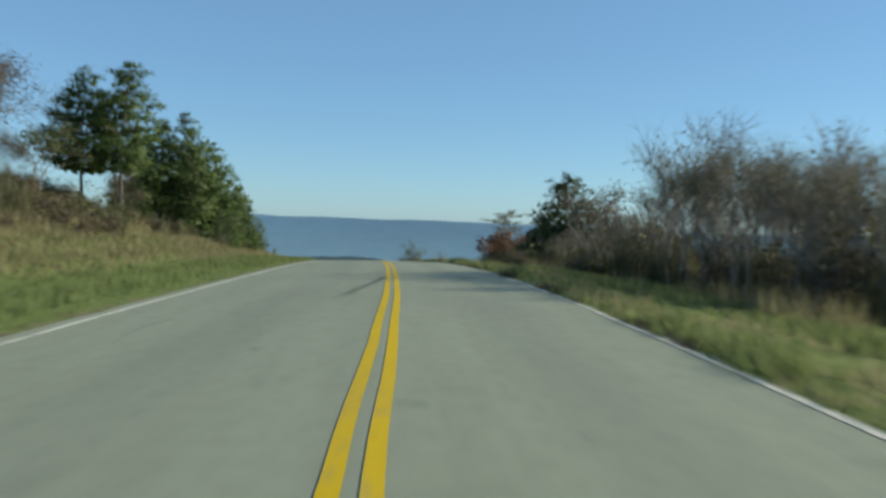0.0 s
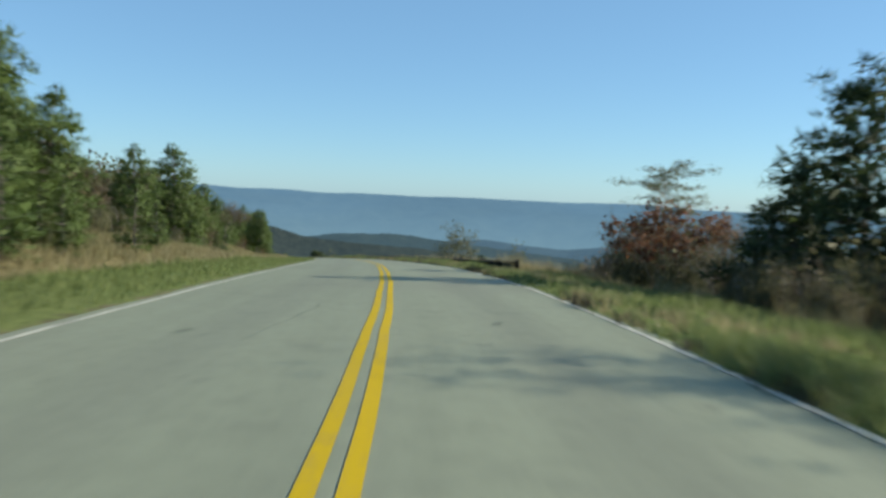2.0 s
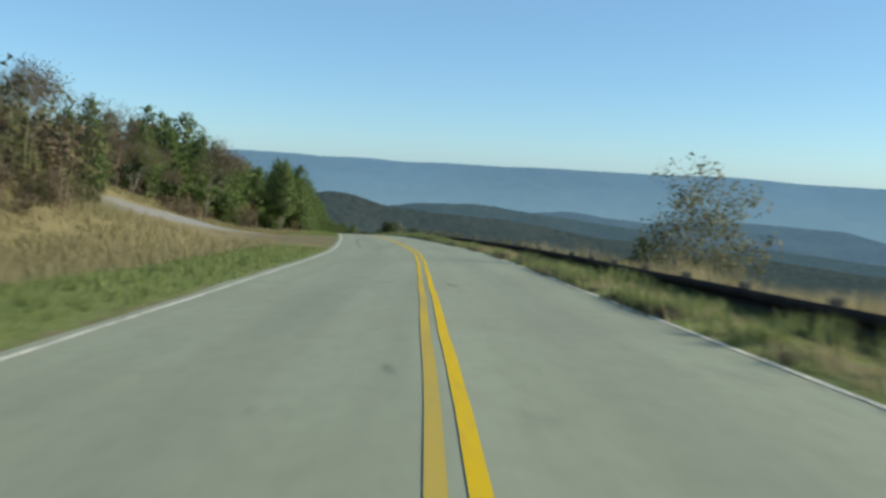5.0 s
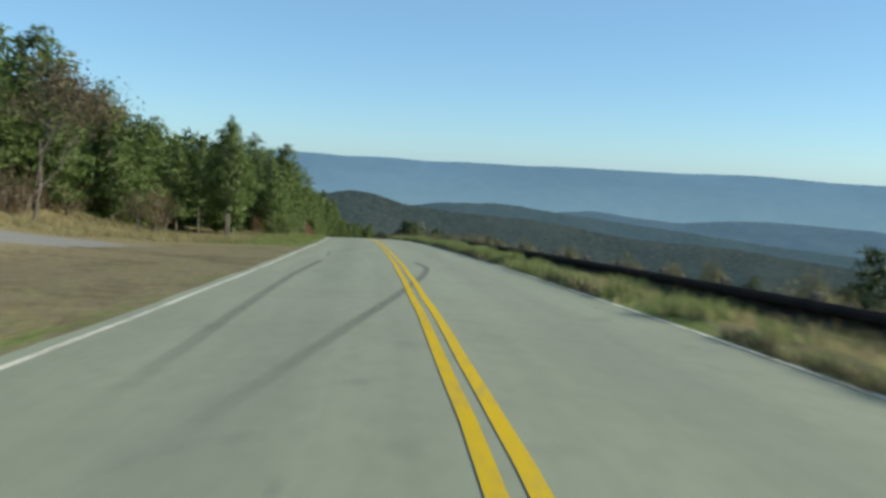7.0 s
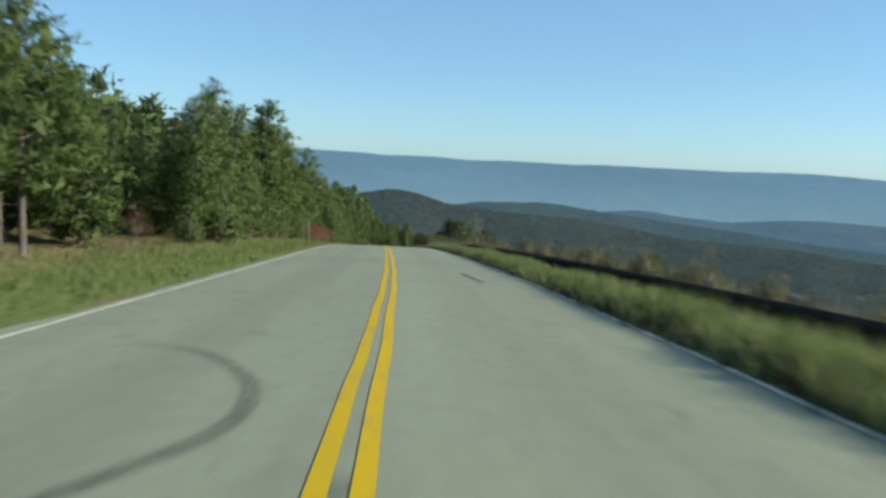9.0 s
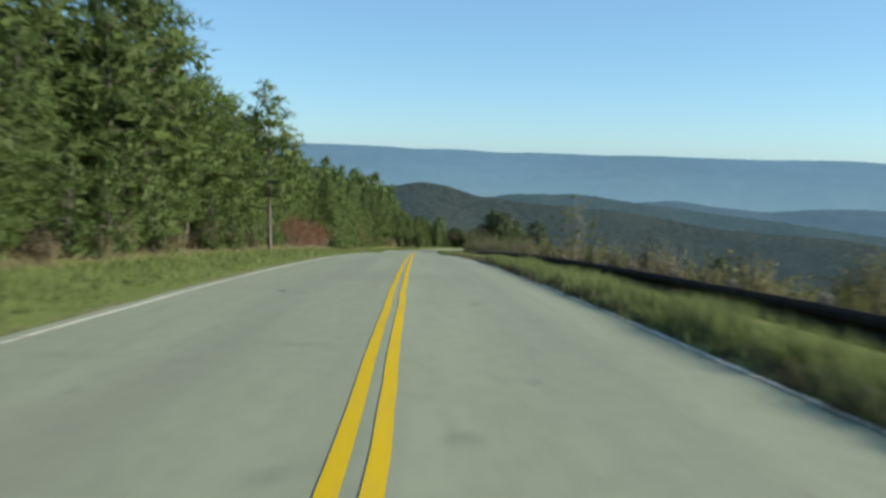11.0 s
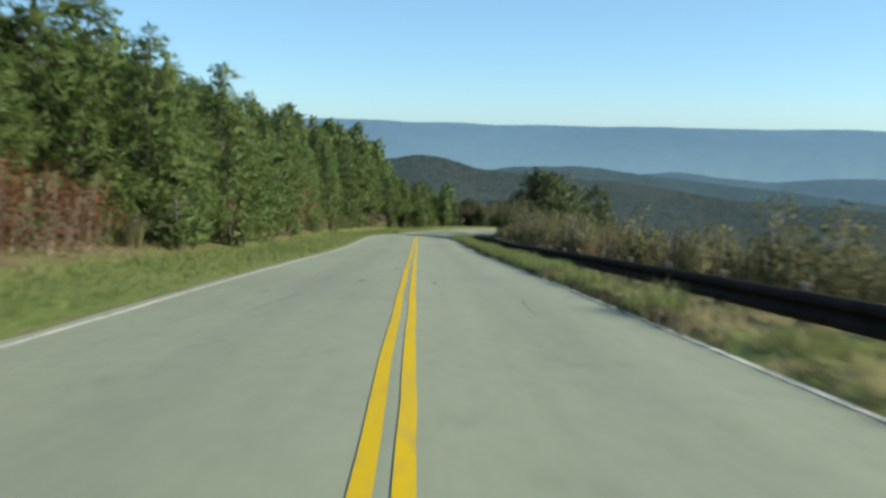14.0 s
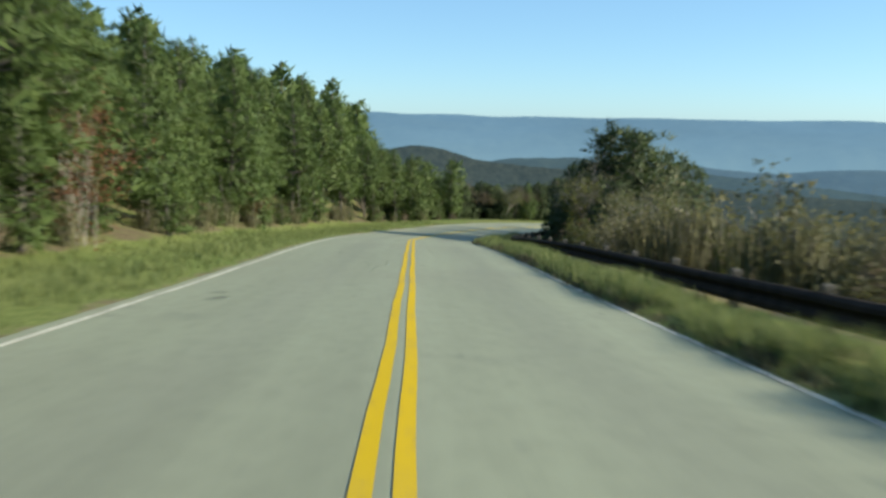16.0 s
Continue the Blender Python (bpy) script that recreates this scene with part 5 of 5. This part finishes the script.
# ---- grass ----
def grass(name, label, spots, blades, h, w, material, seed):
    rng = random.Random(seed)
    xs, ys = np.array([p[0] for p in spots]), np.array([p[1] for p in spots])
    zs = ground_z(xs, ys)
    soup = Soup()
    for x, y, z, p in zip(xs, ys, zs, spots):
        hh = h * p[2]
        for _ in range(blades):
            a = rng.random() * 6.3
            o = Vector((x + rng.uniform(-0.12, 0.12), y + rng.uniform(-0.12, 0.12), z - 0.03))
            sd = Vector((math.cos(a), math.sin(a), 0)) * w * rng.uniform(0.6, 1.2)
            tip = o + Vector((rng.uniform(-0.45, 0.45) * hh, rng.uniform(-0.45, 0.45) * hh, hh * rng.uniform(0.55, 1.25)))
            soup.tri(o - sd, o + sd, tip)
    return tagged(new(name, soup.mesh(name, material)), label, "grass", kind="stuff")


def scatter(n, s0, s1, u0, u1, seed, keep=lambda s, u: 1.0):
    rng = random.Random(seed)
    out = []
    for _ in range(n):
        s, u = rng.uniform(s0, s1), rng.uniform(u0, u1)
        k = keep(s, u) * (0.55 + 0.6 * noise.noise((s * 0.22, u * 0.5, seed)))
        if k > 0.12:
            x, y, _ = on_road(s, u)
            out.append((x, y, min(1.2, k + 0.15)))
    return out


grass("verge_grass", "rough green grass on the road verge", scatter(22000, 2, 376, 3.48, 6.1, 1, lambda s, u: (0.6 + min(0.5, (u - 3.45) * 0.5) - max(0, u - 4.6) * 0.8) * (1.0 if noise.noise((s * 0.3, u * 0.6, 9.0)) + 0.45 > 1.6 * verge_dry(s) else 0.2)), 5, 0.27, 0.022, DULL_GRASS, 1)
grass("verge_grass", "short green grass on the road verge", scatter(22000, 2, 380, -9.8, -4.2, 2, lambda s, u: float(np.interp(s, [130, 138, 172, 178], [0.85, 0.12, 0.06, 0.85])) * min(1, (-u - 3.8)) * (0.0 if (u < -7.3 and 50 < s < 141) or (u < -7.9 and s > 205) else 1)), 5, 0.32, 0.020, GRASS, 2)
grass("verge_grass", "rough green grass before the bare thicket", scatter(7000, 2, 78, 5.8, 10.6, 17, lambda s, u: 0.9), 5, 0.36, 0.024, DULL_GRASS, 17)
grass("verge_grass", "long grass tufts at the foot of the guard rail", scatter(3000, 76, 172, 4.9, 5.75, 18, lambda s, u: 1.0 if noise.noise((s * 0.45, u * 0.8, 7.0)) > 0.0 else 0.2), 5, 0.42, 0.018, DULL_GRASS, 18)
for s0, s1 in ((158, 246), (284, 346)):
    grass("verge_grass", "rank grass leaning over the road edge", scatter(4200 if s0 < 200 else 2600, s0, s1, 3.72, 4.4, 19, lambda s, u: 1.0 if noise.noise((s * 0.6, u * 1.2, 12.0)) > -0.3 else 0.3), 6, 0.5, 0.018, DULL_GRASS, 19)
grass("verge_grass", "ragged grass tufts hanging over the road edge", scatter(11000, 2, 376, 3.46, 4.2, 7, lambda s, u: 1.0 if noise.noise((s * 0.5, u * 1.2, 0.0)) > np.interp(s, [150, 162, 240, 250, 276, 286], [0.05, -0.25, -0.15, 0.25, 0.25, -0.2]) else 0.0), 6, 0.42, 0.016, DULL_GRASS, 7)
# low dark blades: shade at the foot of the verge put into their colour
grass("dead_grass", "grass along the road edge coloured dark as the verge's shaded face", scatter(8000, 2, 376, 3.40, 3.68, 25, lambda s, u: (1.0 if noise.noise((s * 0.5, u, 21.0)) > np.interp(s, [60, 76, 150, 165, 376], [0.0, 0.2, 0.1, -0.5, -0.4]) else 0.15) ), 5, 0.28, 0.022, SHADE_GRASS, 25)
grass("dry_grass", "straw tufts in the verge grass", scatter(10000, 2, 376, 3.5, 5.9, 11, lambda s, u: 0.9 if noise.noise((s * 0.3, u * 0.6, 9.0)) - 0.25 < 1.6 * verge_dry(s) - 0.45 else 0.0), 5, 0.32, 0.016, STRAW, 11)
grass("dry_grass", "tall straw-coloured dry grass on the bank", scatter(12000, 8, 140, -19, -7.0, 3, lambda s, u: 0.9 if s > 55 else 0.6), 5, 0.55, 0.015, STRAW, 3)
grass("dry_grass", "withered brown grass on the bank above the gravel track", scatter(9000, 70, 186, -20, -7.4, 21, lambda s, u: (0.95 if noise.noise((s * 0.25, u * 0.4, 2.0)) > -0.1 else 0.3) * (0.0 if 138 < s < 176 and u > -13 - 0.3 * (163 - s) else 1.0)), 5, 0.62, 0.020, DULL_STRAW, 21)
grass("dry_grass", "withered brown grass among the brush on the bank", scatter(6000, 4, 70, -18, -7.8, 22, lambda s, u: 0.9 if noise.noise((s * 0.25, u * 0.4, 3.0)) > -0.2 else 0.3), 5, 0.6, 0.020, DULL_STRAW, 22)
grass("dry_grass", "tall withered grass before the thicket", scatter(2600, 8, 78, 7.2, 10.4, 23, lambda s, u: 0.95 if noise.noise((s * 0.3, u * 0.5, 6.0)) > 0.0 else 0.0), 5, 0.75, 0.018, DULL_STRAW, 23)
grass("dry_grass", "straw-coloured dry grass beside the guard rail", scatter(12000, 60, 372, 4.9, 9.5, 4, lambda s, u: (0.85 if u > 6.1 else 0.4 if s < 172 else 0.0) * (0.45 if s > 295 else 1.0)), 5, 0.36, 0.015, STRAW, 4)
grass("dry_grass", "tall straw grass behind the guard rail", scatter(5000, 76, 140, 6.3, 12.0, 6, lambda s, u: 0.95), 5, 1.0, 0.016, STRAW, 6)
grass("dry_grass", "straw-coloured dry grass among the trees", scatter(5000, 186, 292, -13, -7.6, 5, lambda s, u: 0.7), 4, 0.36, 0.014, STRAW, 5)

# ---- tyre marks ----
skid_mark([(135.5, -2.55), (141.6, -2.66), (150, -2.7), (154.5, -2.56), (157.8, -2.42)], 0.24, 0.5)
skid_mark([(134.5, -1.85), (138.4, -1.3), (144.2, -0.39), (147.8, 0.12), (151.6, 0.59), (154.5, 0.79), (155.5, 0.72), (157.3, 0.60)], 0.23, 0.62)
skid_mark([(175.6, -2.75), (175.8, -2.2), (175.5, -1.65), (174.6, -1.12), (173.6, -0.78), (172.4, -0.74), (171.4, -1.18), (170.2, -1.68), (169.2, -2.0)], 0.20, 0.6)
skid_mark([(170.6, -1.5), (169.4, -1.95), (168.1, -2.27), (166.9, -2.45), (165.4, -2.52), (163.8, -2.45), (161.5, -2.40)], 0.15, 0.42)
skid_mark([(15.0, -0.95), (16.5, -0.8), (18.1, -0.66), (20.0, -0.42), (23.0, -0.22)], 0.26, 0.6)
skid_mark([(186.6, 2.15), (187.6, 2.1), (190.5, 1.95)], 0.22, 0.9)
# a sealed crack across the right lane, not rubber, under the same label
skid_mark([(249.6, -0.9), (249.8, -0.3), (250.1, 0.8), (250.3, 2.0), (250.5, 3.3)], 0.13, 1.0)
skid_mark([(280.3, -1.05), (280.9, -1.0)], 0.16, 0.8)
skid_mark([(251.0, -0.97), (251.7, -0.92)], 0.16, 0.8)
skid_mark([(256.2, 0.42), (256.4, 0.65)], 0.2, 0.6)
# hairline cracks across and along the lanes
crack_rng = random.Random(77)
for k in range(38):
    s0, u0 = crack_rng.uniform(6, 336), crack_rng.uniform(-3.3, 3.0)
    run, across = (crack_rng.uniform(0.2, 1.0), crack_rng.uniform(0.8, 2.2)) if crack_rng.random() < 0.5 else (crack_rng.uniform(2, 6), crack_rng.uniform(-0.4, 0.4))
    pts = [(s0 + run * q / 6 + crack_rng.uniform(-0.12, 0.12), max(-3.6, min(3.2, u0 + across * q / 6 + crack_rng.uniform(-0.10, 0.10)))) for q in range(7)]
    skid_mark(pts, crack_rng.uniform(0.025, 0.05), crack_rng.uniform(0.25, 0.55), "crack", "thin dark crack in the asphalt")
for k in range(26):
    s0, u0, q = crack_rng.uniform(6, 336), crack_rng.uniform(-3.2, 3.0), crack_rng.uniform(0.25, 0.8)
    skid_mark([(s0, u0), (s0 + q, u0 + crack_rng.uniform(-0.2, 0.2))], crack_rng.uniform(0.10, 0.30), crack_rng.uniform(0.35, 0.7), "oil_spot", "dark oil spot on the asphalt")
